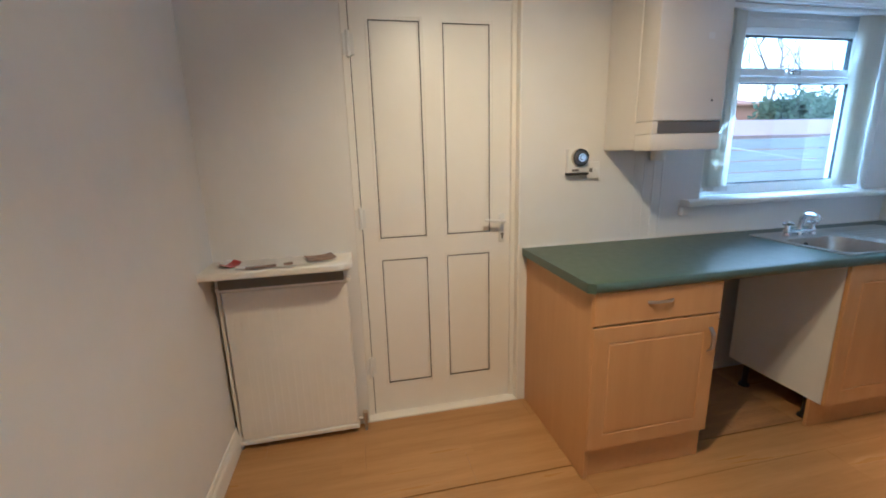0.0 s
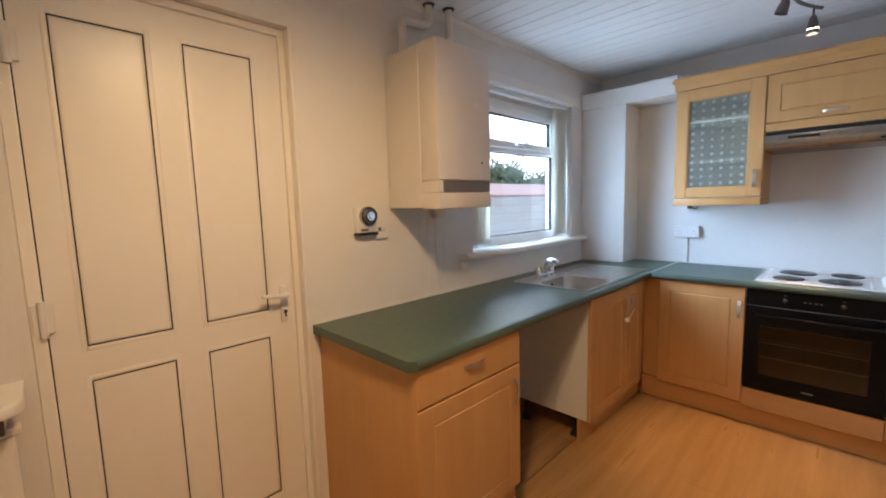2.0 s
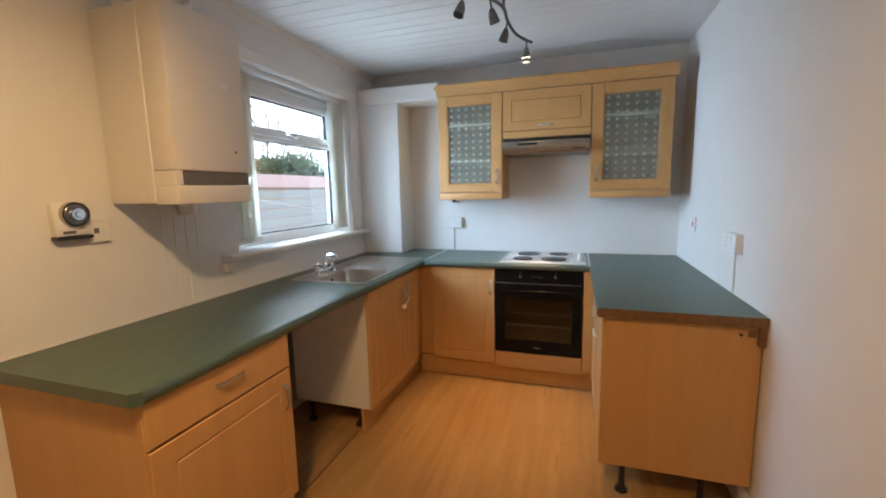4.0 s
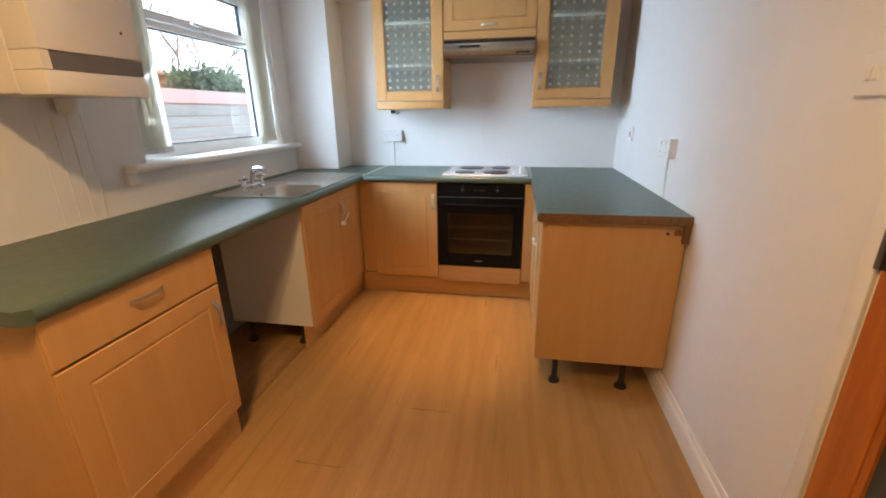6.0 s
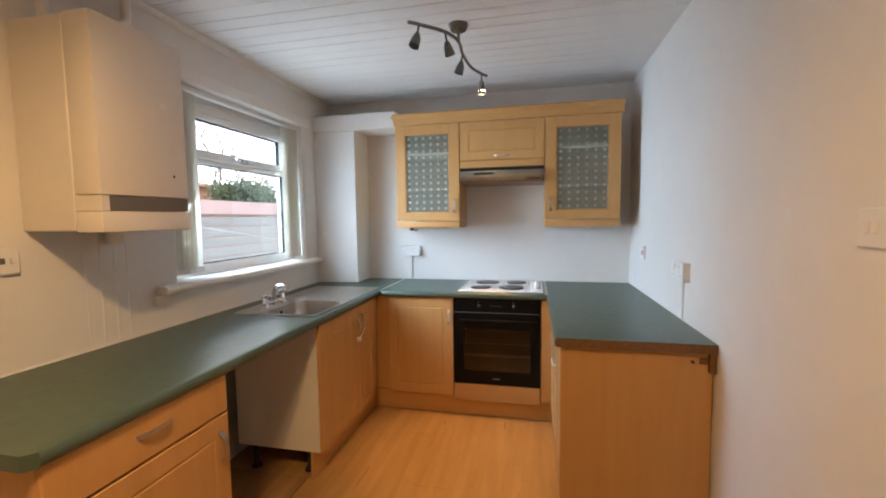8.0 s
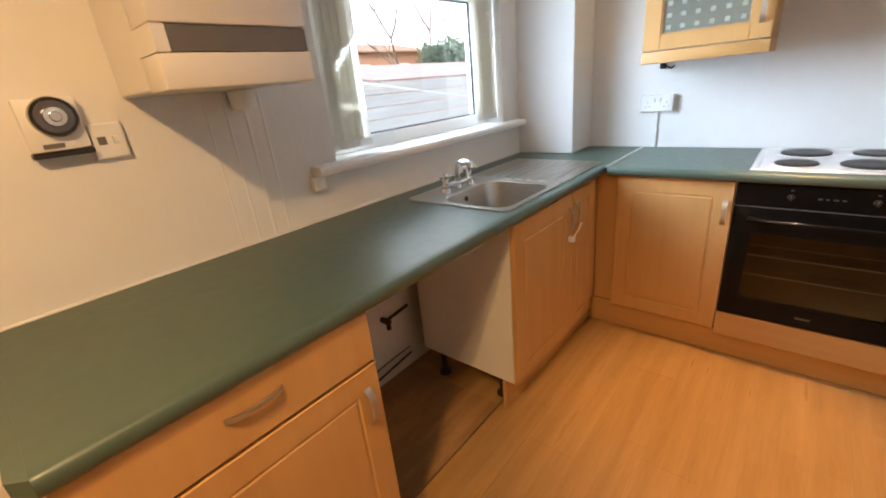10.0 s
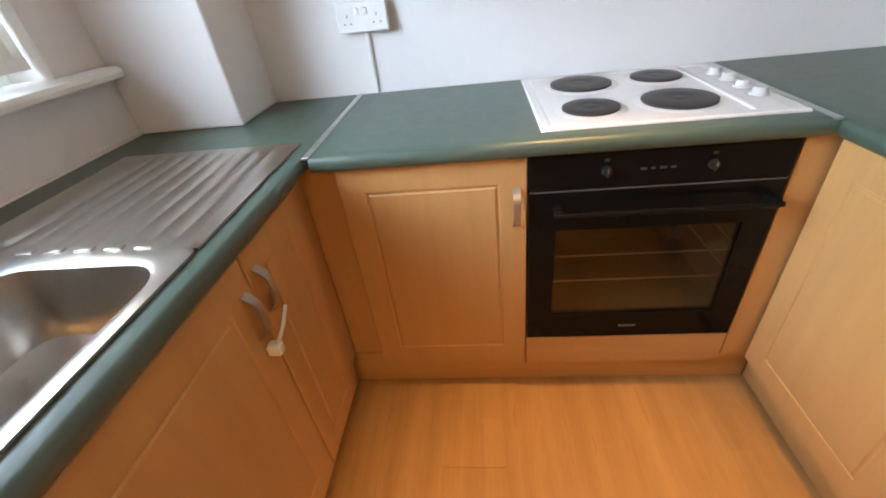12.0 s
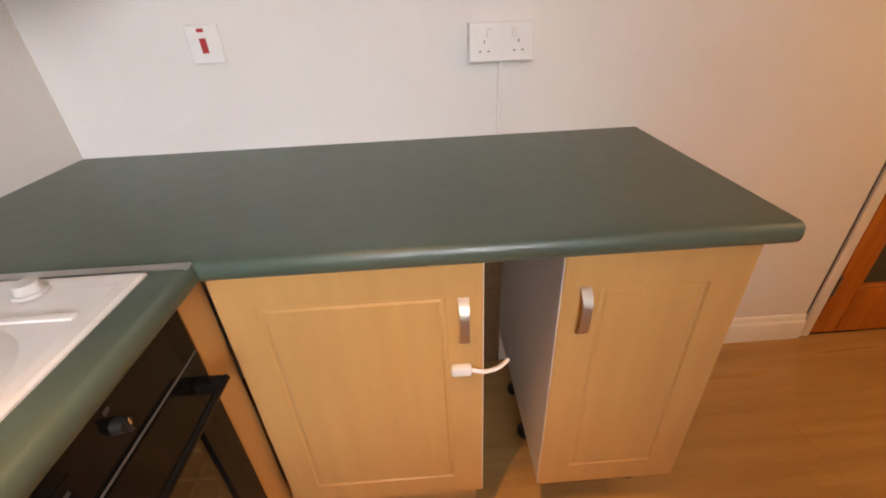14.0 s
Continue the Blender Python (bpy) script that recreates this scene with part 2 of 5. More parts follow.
def curve_pts(pts, n=6):
    """Points of a smooth line through pts."""
    out, P = [], [Vector(p) for p in pts]
    P = [P[0]] + P + [P[-1]]
    for i in range(1, len(P) - 2):
        a, b, c, d = P[i - 1:i + 3]
        for k in range(n):
            t = k / n
            out.append(0.5 * ((2 * b) + (c - a) * t + (2 * a - 5 * b + 4 * c - d) * t * t + (3 * b - a - 3 * c + d) * t ** 3))
    return out + [P[-2]]


def facing(side, plane):
    """Maps (u, v, d) of a front that looks to the given side: d comes out of the plane towards the room."""
    return {"-y": lambda u, v, d: (u, plane - d, v), "+y": lambda u, v, d: (u, plane + d, v),
            "-x": lambda u, v, d: (plane - d, u, v), "+x": lambda u, v, d: (plane + d, u, v)}[side]


def rings(bm, f, u0, u1, v0, v1, steps, back=True, fill=True):
    """A rectangle built as a stack of rings (inset, height)."""
    last = None
    for ins, d in steps:
        r = [bm.verts.new(f(u, v, d)) for u, v in ((u0 + ins, v0 + ins), (u1 - ins, v0 + ins), (u1 - ins, v1 - ins), (u0 + ins, v1 - ins))]
        if last is None:
            if back:
                bm.faces.new(r)
        else:
            for k in range(4):
                bm.faces.new((last[k], last[(k + 1) % 4], r[(k + 1) % 4], r[k]))
        last = r
    if fill:
        bm.faces.new(last)
    bmesh.ops.recalc_face_normals(bm, faces=bm.faces)
    return bm


def slab(bm, f, u0, u1, v0, v1, t, e=0.002, d0=0.0):
    return rings(bm, f, u0, u1, v0, v1, [(0, d0), (0, d0 + t - e), (e, d0 + t)])


def prism(bm, profile, f, a, b):
    """Extrudes a closed profile (p, q) from a to b; f(p, q, s) gives the place."""
    A = [bm.verts.new(f(p, q, a)) for p, q in profile]
    B = [bm.verts.new(f(p, q, b)) for p, q in profile]
    n = len(profile)
    for k in range(n):
        bm.faces.new((A[k], A[(k + 1) % n], B[(k + 1) % n], B[k]))
    bm.faces.new(A[::-1])
    bm.faces.new(B)
    bmesh.ops.recalc_face_normals(bm, faces=bm.faces)
    return bm


def origin(ob):
    v = Vector((0, 0, 0))
    while ob:
        v += ob.location
        ob = ob.parent
    return v


def mesh_of(bm, name, material, off):
    bmesh.ops.translate(bm, verts=bm.verts, vec=-off)
    me = bpy.data.meshes.new(name)
    bm.to_mesh(me)
    bm.free()
    me.materials.append(material)
    me.shade_smooth()
    me.set_sharp_from_angle(angle=radians(32))
    return me


def part(name, bm, material, parent, label=""):
    ob = new(name, mesh_of(bm, name, material, origin(parent)))
    ob.parent = parent
    if label:
        ob["label"] = label
    return ob


def thing(name, at, label, category, group="", kind=""):
    ob = new(name)
    ob.location = at
    ob.empty_display_size = 0.1
    return tagged(ob, label, category, group, kind)


def solid(name, bm, material, label, category, group="", kind="", at=None):
    """A thing of one mesh, with its origin at the base."""
    if at is None:
        xs = [v.co.copy() for v in bm.verts]
        at = Vector((sum(v.x for v in xs) / len(xs), sum(v.y for v in xs) / len(xs), min(v.z for v in xs)))
    at = Vector(at)
    ob = new(name, mesh_of(bm, name, material, at))
    ob.location = at
    return tagged(ob, label, category, group, kind)


def setting(name, bm, material, label, category):
    return solid(name, bm, material, label, category, kind="structure", at=(0, 0, 0))


# ---- walls, ceiling ----
bm = bm_new()
T = 0.20
for x0, x1, z0, z1 in ((XL - 0.15, DX0, -0.1, H + 0.1), (DX0, DX1, DZ1, H + 0.1), (DX1, WX0, -0.1, H + 0.1),
                       (WX0, WX1, -0.1, WZ0 - 0.035), (WX0, WX1, WZ1, H + 0.1), (WX1, XF + 0.15, -0.1, H + 0.1)):
    box(bm, x0, x1, YW, YW + T, z0, z1)
wall_north = setting("wall_north", bm, WALL, "off-white painted textured wall with door and window openings", "wall")
bm = bm_new()
for x0, x1, z0, z1 in ((XL - 0.15, GX0, -0.1, H + 0.1), (GX0, GX1, GZ1, H + 0.1), (GX1, XF + 0.15, -0.1, H + 0.1)):
    box(bm, x0, x1, YR - 0.12, YR, z0, z1)
setting("wall_south", bm, WALL, "off-white painted textured wall with an inner door", "wall")
setting("wall_east", box(bm_new(), XF, XF + 0.15, YR, YW, -0.1, H + 0.1), WALL, "off-white painted wall behind the hob", "wall")
setting("wall_west", box(bm_new(), XL - 0.15, XL, YR, YW, -0.1, H + 0.1), WALL, "off-white painted plain side wall", "wall")
box(bm := bm_new(), GX0 - 0.4, GX1 + 0.4, -0.9, -0.8, -0.1, H)
box(bm, GX0 - 0.4, GX0 - 0.3, -0.8, YR - 0.12, -0.1, H)
box(bm, GX1 + 0.3, GX1 + 0.4, -0.8, YR - 0.12, -0.1, H)
setting("wall_hall", bm, WALL, "plain walls of the hall behind the inner door", "wall")

bm = bm_new()
box(bm, XL - 0.1, XF + 0.1, YR - 0.1, YW + 0.1, H + 0.012, H + 0.1)
x = XL
k = 0
while x < XF - 0.01:
    w = min(0.1, XF - x)
    g = 0.0016 if k % 3 else 0.0042
    prism(bm, [(x + 0.0012, H + 0.012), (x + 0.0012, H + g), (x + g, H), (x + w - g, H), (x + w - 0.0012, H + g), (x + w - 0.0012, H + 0.012)],
          lambda p, q, s: (p, s, q), YR, YW)
    x += 0.1
    k += 1
setting("ceiling", bm, CEIL, "white painted tongue and groove board ceiling", "ceiling")

# boxed-in pipes in the corner by the window
bm = box(bm_new(), 4.365, XF, 2.78, YW, TOP + 0.001, 2.13, 0.004)
setting("pipe_boxing", bm, WALL, "white painted upright pipe boxing in the corner", "boxing")
bm = box(bm_new(), 4.35, XF, 2.425, YW, 2.13, 2.255, 0.004)
setting("pipe_boxing_beam", bm, WALL, "white painted level pipe boxing under the ceiling", "boxing")
bm = box(bm_new(), 2.70, 4.30, YW - 0.014, YW, 2.15, 2.215, 0.003)
setting("trim", bm, GLOSS, "white painted batten over the window", "trim")

setting("trim_2", prism(bm_new(), [(YW, H), (YW - 0.024, H), (YW - 0.022, H - 0.008), (YW - 0.008, H - 0.024), (YW, H - 0.028)], lambda p, q, s: (s, p, q), XL, XF), GLOSS, "white painted scotia trim under the ceiling", "trim")


def skirting(name, f, a, b):
    prof = [(0, 0), (0.018, 0), (0.018, 0.075), (0.014, 0.088), (0.010, 0.092), (0.008, 0.108), (0.004, 0.115), (0, 0.115)]
    bm = prism(bm_new(), prof, f, a, b)
    return setting(name, bm, GLOSS, "white gloss moulded skirting board", "skirting")


skirting("baseboard_south", lambda p, q, s: (s, YR + p, q), GX1 + 0.0225, XF - 0.02)
skirting("baseboard_south_2", lambda p, q, s: (s, YR + p, q), XL + 0.02, GX0 - 0.09)
skirting("baseboard_west", lambda p, q, s: (XL + p, s, q), YR, YW - 0.002)
skirting("baseboard_north", lambda p, q, s: (s, YW - p, q), DX1 + 0.045, 1.938)

# ---- back door ----
door_1 = thing("door_1", ((DX0 + DX1) / 2, YW, 0), "cream-white plastic back door with four outlined panels, closed", "door", kind="structure")
bm = bm_new()
for x0, x1, z0, z1 in ((DX0, DX0 + 0.035, 0, DZ1), (DX1 - 0.035, DX1, 0, DZ1)):
    box(bm, x0, x1, YW + 0.043, YW + 0.14, z0, z1, 0.004)
box(bm, DX0 + 0.035, DX1 - 0.035, YW + 0.043, YW + 0.14, DZ1 - 0.03, DZ1, 0.004)
box(bm, DX1 - 0.012, DX1 - 0.0005, YW - 0.004, YW + 0.042, 0.0115, DZ1 - 0.001, 0.003)
box(bm, DX0 + 0.03, DX0 + 0.09, 3.249, 3.27, 0.011, DZ1 - 0.03)
box(bm, DX1 - 0.09, DX1 - 0.03, 3.249, 3.27, 0.011, DZ1 - 0.03)
box(bm, DX0 + 0.09, DX1 - 0.09, 3.249, 3.27, DZ1 - 0.1, DZ1 - 0.03)
box(bm, DX0 + 0.09, DX1 - 0.09, 3.249, 3.27, 0.0112, 0.06)
part("door_frame", bm, UPVC_DOOR, door_1, "white plastic door frame")
lx0, lx1, lz0, lz1, ly = DX0 + 0.037, DX1 - 0.037, 0.012, DZ1 - 0.032, 3.187
PANELS = ((1.153, 1.387, 0.992, 1.996), (1.497, 1.727, 0.992, 1.993), (1.153, 1.387, 0.188, 0.878), (1.493, 1.724, 0.186, 0.878))
bm = bm_new()
f = facing("-y", ly)
cols, rows_z = (lx0, 1.153, 1.387, 1.495, 1.726, lx1), (lz0, 0.187, 0.878, 0.992, 1.995, lz1)
for i in range(5):
    for j in range(5):
        if i in (1, 3) and j in (1, 3):
            continue
        vs = [bm.verts.new(f(u, v, 0)) for u, v in ((cols[i], rows_z[j]), (cols[i + 1], rows_z[j]), (cols[i + 1], rows_z[j + 1]), (cols[i], rows_z[j + 1]))]
        bm.faces.new(vs)
bmesh.ops.remove_doubles(bm, verts=bm.verts, dist=1e-5)
ext = bmesh.ops.extrude_face_region(bm, geom=bm.faces[:])
bmesh.ops.translate(bm, verts=[v for v in ext["geom"] if isinstance(v, bmesh.types.BMVert)], vec=(0, 0.06, 0))
bmesh.ops.recalc_face_normals(bm, faces=bm.faces)
leaf = part("leaf", bm, UPVC_DOOR, door_1)
part("seal", box(bm_new(), DX0 + 0.0345, DX0 + 0.0385, ly - 0.0015, ly + 0.02, 0.013, DZ1 - 0.034), SEAL, door_1, "dark rubber seal in the hinge gap")
for i, (a, b, c, d) in enumerate(PANELS):
    bm = bm_new()
    for x0, x1, z0, z1 in ((a, a + 0.0032, c, d), (b - 0.0032, b, c, d), (a + 0.0032, b - 0.0032, c, c + 0.0032), (a + 0.0032, b - 0.0032, d - 0.0032, d)):
        box(bm, x0 - 0.0003, x1 + 0.0003, ly - 0.001, ly + 0.03, z0 - 0.0003, z1 + 0.0003)
    part("seal", bm, SEAL, leaf, "black rubber glazing seal")
    bm = rings(bm_new(), facing("-y", ly + 0.03), a + 0.0032, b - 0.0032, c + 0.0032, d - 0.0032, [(0, 0), (0, 0.027), (0.004, 0.029), (0.014, 0.029)])
    part("panel", bm, UPVC_DOOR, leaf)
    bm = bm_new()
    fr = facing("-y", ly)
    w = 0.016
    for (u0, u1, v0, v1, ax) in ((a - w, a, c - w, d + w, 0), (b, b + w, c - w, d + w, 0), (a, b, c - w, c, 1), (a, b, d, d + w, 1)):
        rings(bm, fr, u0, u1, v0, v1, [(0, 0.0), (0.002, 0.0012), (0.006, 0.002)], back=False)
    part("bead", bm, UPVC_DOOR, leaf)
bm = bm_new()
box(bm, 1.775, 1.805, ly - 0.012, ly, 0.935, 1.085, 0.005, 2)
backplate = part("backplate", bm, PLASTIC, leaf, "white lever handle plate with keyhole")
bm = cyl(bm_new(), (1.79, ly - 0.055, 1.052), (1.79, ly - 0.011, 1.052), 0.010)
tube(bm, curve_pts([(1.795, ly - 0.052, 1.052), (1.76, ly - 0.056, 1.053), (1.71, ly - 0.052, 1.058), (1.685, ly - 0.05, 1.062)]), [0.009] * 12 + [0.008] * 6 + [0.006])
part("lever", bm, PLASTIC, leaf, "white lever handle")
bm = cyl(bm_new(), (1.792, ly - 0.0135, 0.975), (1.792, ly - 0.011, 0.975), 0.0085)
box(bm, 1.7885, 1.7955, ly - 0.0135, ly - 0.011, 0.952, 0.973)
part("keyhole", bm, BLACK, leaf)
for z in (0.30, 1.10, 1.89):
    bm = cyl(bm_new(), (DX0 + 0.030, ly - 0.014, z - 0.055), (DX0 + 0.030, ly - 0.014, z + 0.055), 0.010)
    box(bm, DX0 + 0.006, DX0 + 0.056, ly - 0.0115, ly - 0.001, z - 0.045, z + 0.045, 0.002)
    part("hinge", bm, PLASTIC, door_1, "white surface hinge")
setting("door_sill", box(bm_new(), DX0, DX1, YW - 0.005, YW + T, -0.02, 0.011, 0.003), GLOSS, "cream painted threshold under the back door", "threshold")

# ---- window ----
window_1 = thing("window_1", ((WX0 + WX1) / 2, YW + 0.14, WZ0), "white plastic window with a top-hung vent over a fixed pane", "window", kind="structure")
wy = YW + 0.125
bm = bm_new()
fx0, fx1 = WX0, WX1
for x0, x1, z0, z1 in ((fx0, fx0 + 0.055, WZ0, WZ1), (fx1 - 0.085, fx1, WZ0, WZ1), (fx0 + 0.055, fx1 - 0.085, WZ0, WZ0 + 0.06), (fx0 + 0.055, fx1 - 0.085, WZ1 - 0.09, WZ1),
                       (fx0 + 0.055, fx1 - 0.085, 1.755, 1.784)):
    box(bm, x0, x1, wy, wy + 0.065, z0, z1, 0.004)
box(bm, fx0 + 0.056, fx1 - 0.086, wy - 0.012, wy - 0.0005, WZ1 - 0.05, WZ1 - 0.034, 0.004)
part("window_frame", bm, UPVC, window_1)
ix0, ix1 = fx0 + 0.055, fx1 - 0.085
bm = bm_new()
for x0, x1, z0, z1 in ((ix0 + 0.004, ix0 + 0.05, 1.787, 2.052), (ix1 - 0.05, ix1 - 0.004, 1.787, 2.052), (ix0 + 0.05, ix1 - 0.05, 1.787, 1.829), (ix0 + 0.05, ix1 - 0.05, 2.009, 2.052)):
    box(bm, x0, x1, wy - 0.014, wy + 0.05, z0, z1, 0.005)
vent = part("vent_sash", bm, UPVC, window_1)
bm = bm_new()
for x0, x1, z0, z1 in ((ix0 + 0.05, ix0 + 0.055, 1.829, 2.009), (ix1 - 0.055, ix1 - 0.05, 1.829, 2.009), (ix0 + 0.055, ix1 - 0.055, 1.829, 1.834), (ix0 + 0.055, ix1 - 0.055, 2.003, 2.009)):
    box(bm, x0, x1, wy - 0.004, wy + 0.02, z0, z1)
part("seal", bm, SEAL, vent, "black rubber glazing seal")
bm = bm_new()
for x0, x1, z0, z1 in ((ix0, ix0 + 0.005, 1.17, 1.755), (ix1 - 0.005, ix1, 1.17, 1.755), (ix0 + 0.005, ix1 - 0.005, 1.17, 1.175), (ix0 + 0.005, ix1 - 0.005, 1.75, 1.755)):
    box(bm, x0, x1, wy + 0.006, wy + 0.03, z0, z1)
part("seal", bm, SEAL, window_1, "black rubber glazing seal")
p = part("pane", box(bm_new(), ix0 + 0.05, ix1 - 0.05, wy + 0.02, wy + 0.026, 1.829, 2.009), PANE, vent)
p.visible_shadow = False
p = part("pane", box(bm_new(), ix0, ix1, wy + 0.028, wy + 0.034, 1.17, 1.755), PANE, window_1)
p.visible_shadow = False
bm = box(bm_new(), 3.60, 3.68, wy - 0.03, wy - 0.013, 1.796, 1.820, 0.004)
tube(bm, curve_pts([(3.64, wy - 0.032, 1.808), (3.60, wy - 0.045, 1.806), (3.55, wy - 0.04, 1.816)]), 0.006)
part("window_handle", bm, CHROME, vent, "small chrome window catch")
bm = bm_new()
prism(bm, [(YW + 0.125, WZ0), (YW + 0.125, WZ0 - 0.035), (YW - 0.055, WZ0 - 0.035), (YW - 0.066, WZ0 - 0.029), (YW - 0.07, WZ0 - 0.017), (YW - 0.066, WZ0 - 0.006), (YW - 0.055, WZ0)],
      lambda p, q, s: (s, p, q), WX0, WX1)
for a, b in ((2.845, WX0), (WX1, 4.34)):
    prism(bm, [(YW - 0.0005, WZ0), (YW - 0.0005, WZ0 - 0.035), (YW - 0.055, WZ0 - 0.035), (YW - 0.066, WZ0 - 0.029), (YW - 0.07, WZ0 - 0.017), (YW - 0.066, WZ0 - 0.006), (YW - 0.055, WZ0)],
          lambda p, q, s: (s, p, q), a, b)
setting("window_sill", bm, GLOSS, "white gloss inner window board with a rounded nose", "window sill")

# vertical blind, drawn open to both sides
blind = thing("vertical_blind", ((WX0 + WX1) / 2, YW + 0.05, WZ1), "cream fabric vertical blind drawn open to both sides", "blind")
bm = box(bm_new(), WX0 + 0.01, WX1 - 0.01, YW + 0.03, YW + 0.07, WZ1 - 0.032, WZ1 - 0.002, 0.004)
part("headrail", bm, PLASTIC, blind, "white metal head rail")
for k in range(10):
    left = k < 5
    x = (3.025 + 0.034 * k) if left else (4.140 - 0.027 * (k - 5))
    ang = radians(8 if left else 168)
    dx, dy = 0.042 * math.cos(ang), 0.042 * math.sin(ang)
    bm = bm_new()
    n = 6
    A, B = [], []
    for i in range(n + 1):
        t = i / n * 2 - 1
        bow = 0.006 * (1 - t * t)
        px, py = x + dx * t - math.sin(ang) * bow, YW + 0.05 + dy * t + math.cos(ang) * bow
        for L, o in ((A, 0.0), (B, 0.0012)):
            L.append([bm.verts.new((px - math.sin(ang) * o, py + math.cos(ang) * o, z)) for z in (WZ0 + 0.035, WZ0 + 0.10, WZ1 - 0.03)])
    for L in (A, B):
        for i in range(n):
            for j in range(2):
                bm.faces.new((L[i][j], L[i + 1][j], L[i + 1][j + 1], L[i][j + 1]))
    for i in range(n):
        bm.faces.new((A[i][0], A[i + 1][0], B[i + 1][0], B[i][0]))
    for e in (0, n):
        for j in range(2):
            bm.faces.new((A[e][j], A[e][j + 1], B[e][j + 1], B[e][j]))
    bmesh.ops.recalc_face_normals(bm, faces=bm.faces)
    slat = part("louvre", bm, BLIND, blind)
    bm = box(bm_new(), -0.040, 0.040, -0.0035, -0.0005, WZ0 + 0.030, WZ0 + 0.060, 0.001)
    bmesh.ops.transform(bm, matrix=pose(x, YW + 0.05 - 0.0072 * abs(math.cos(ang)), 0, 0, 0, math.degrees(ang)), verts=bm.verts)
    part("weight", bm, PLASTIC, slat, "white bottom weight")

# ---- inner door ----
door_2 = thing("door_2", ((GX0 + GX1) / 2, YR, 0), "orange-stained pine inner door with glazed panels, closed", "door", kind="structure")
bm = bm_new()
for x0, x1, z0, z1 in ((GX1 - 0.03, GX1, 0, GZ1), (GX0, GX0 + 0.03, 0, GZ1), (GX0 + 0.03, GX1 - 0.03, GZ1 - 0.03, GZ1)):
    box(bm, x0, x1, YR - 0.12, YR + 0.001, z0, z1, 0.002)
part("door_frame", bm, GLOSS, door_2, "white painted door lining")
bm = bm_new()
for x0, x1, z0, z1 in ((GX1 - 0.026, GX1 + 0.017, 0, GZ1 + 0.065), (GX0 - 0.062, GX0 + 0.012, 0, GZ1 + 0.065)):
    box(bm, x0, x1, YR, YR + 0.011, z0, z1, 0.004, 2)
box(bm, GX0 + 0.012, GX1 - 0.026, YR, YR + 0.011, GZ1 - 0.012, GZ1 + 0.065, 0.006, 2)
part("architrave", bm, GLOSS, door_2, "white gloss moulded architrave")
part("edge_line", box(bm_new(), GX1 + 0.017, GX1 + 0.022, YR, YR + 0.002, 0.117, GZ1 + 0.065), GREYP, door_2, "dark cracked joint beside the architrave")
bm = bm_new()
a, b, yb, yf = GX0 + 0.032, GX1 - 0.032, YR - 0.034, YR + 0.006
for x0, x1, z0, z1 in ((a, a + 0.1, 0.008, GZ1 - 0.033), (b - 0.1, b, 0.008, GZ1 - 0.033), (a + 0.1, b - 0.1, 0.008, 0.225), (a + 0.1, b - 0.1, GZ1 - 0.14, GZ1 - 0.033), (a + 0.1, b - 0.1, 0.78, 0.88)):
    box(bm, x0, x1, yb, yf, z0, z1, 0.004)
leaf2 = part("leaf", bm, PINE, door_2)
for z0, z1 in ((0.225, 0.78), (0.88, GZ1 - 0.14)):
    bm = bm_new()
    for x0, x1, q0, q1 in ((a + 0.1, a + 0.115, z0, z1), (b - 0.115, b - 0.1, z0, z1), (a + 0.115, b - 0.115, z0, z0 + 0.015), (a + 0.115, b - 0.115, z1 - 0.015, z1)):
        box(bm, x0, x1, yb + 0.008, yf - 0.006, q0, q1, 0.004)
    part("bead", bm, PINE, leaf2)
    part("pane", box(bm_new(), a + 0.11, b - 0.11, yb + 0.016, yb + 0.022, z0 + 0.01, z1 - 0.01), DARKGLASS, leaf2, "dark obscured glass")
for z in (0.25, 1.06, 1.82):
    bm = cyl(bm_new(), (b + 0.002, YR + 0.011, z - 0.045), (b + 0.002, YR + 0.011, z + 0.045), 0.006)
    box(bm, b - 0.012, b + 0.002, YR + 0.005, YR + 0.0085, z - 0.045, z + 0.045)
    part("hinge", bm, DARKMETAL, door_2, "dark metal hinge")

# ---- radiator corner ----
rad = thing("radiator", (0.70, YW - 0.06, 0.05), "cream-white panel radiator under a shelf", "radiator")
f = facing("-y", YW - 0.045)
bm = rings(bm_new(), f, 0.42, 0.975, 0.055, 0.82, [(0, 0), (0, 0.022), (0.006, 0.030), (0.012, 0.030)])
panel = part("front_panel", bm, GLOSS, rad)
for k in range(16):
    x = 0.445 + k * 0.0337
    bm = box(bm_new(), x, x + 0.012, YW - 0.0756, YW - 0.0745, 0.085, 0.79, 0.0004)
    part("rib", bm, GLOSS, panel)
bm = box(bm_new(), 0.40, 0.99, YW - 0.08, YW - 0.04, 0.822, 0.842, 0.003)
part("top_grille", bm, GLOSS, rad)
bm = box(bm_new(), 0.415, 0.98, YW - 0.082, YW - 0.038, 0.032, 0.056, 0.004)
part("bottom_rail", bm, GLOSS, rad)
bm = cyl(bm_new(), (1.012, YW - 0.055, 0.055), (1.012, YW - 0.055, 0.105), 0.013)
cyl(bm, (0.978, YW - 0.055, 0.07), (1.012, YW - 0.055, 0.07), 0.009)
cyl(bm, (1.012, YW - 0.055, 0.0), (1.012, YW - 0.055, 0.055), 0.0075)
part("valve", bm, NICKEL, rad, "tarnished radiator valve and tail pipe")
# plain dark block added so the gap round the panel reads as shaded
part("gap_shade_block", box(bm_new(), 0.424, 0.972, YW - 0.044, YW - 0.002, 0.052, 0.815), DUST_SHADE, rad, "added dark block imitating the shade behind the panel")
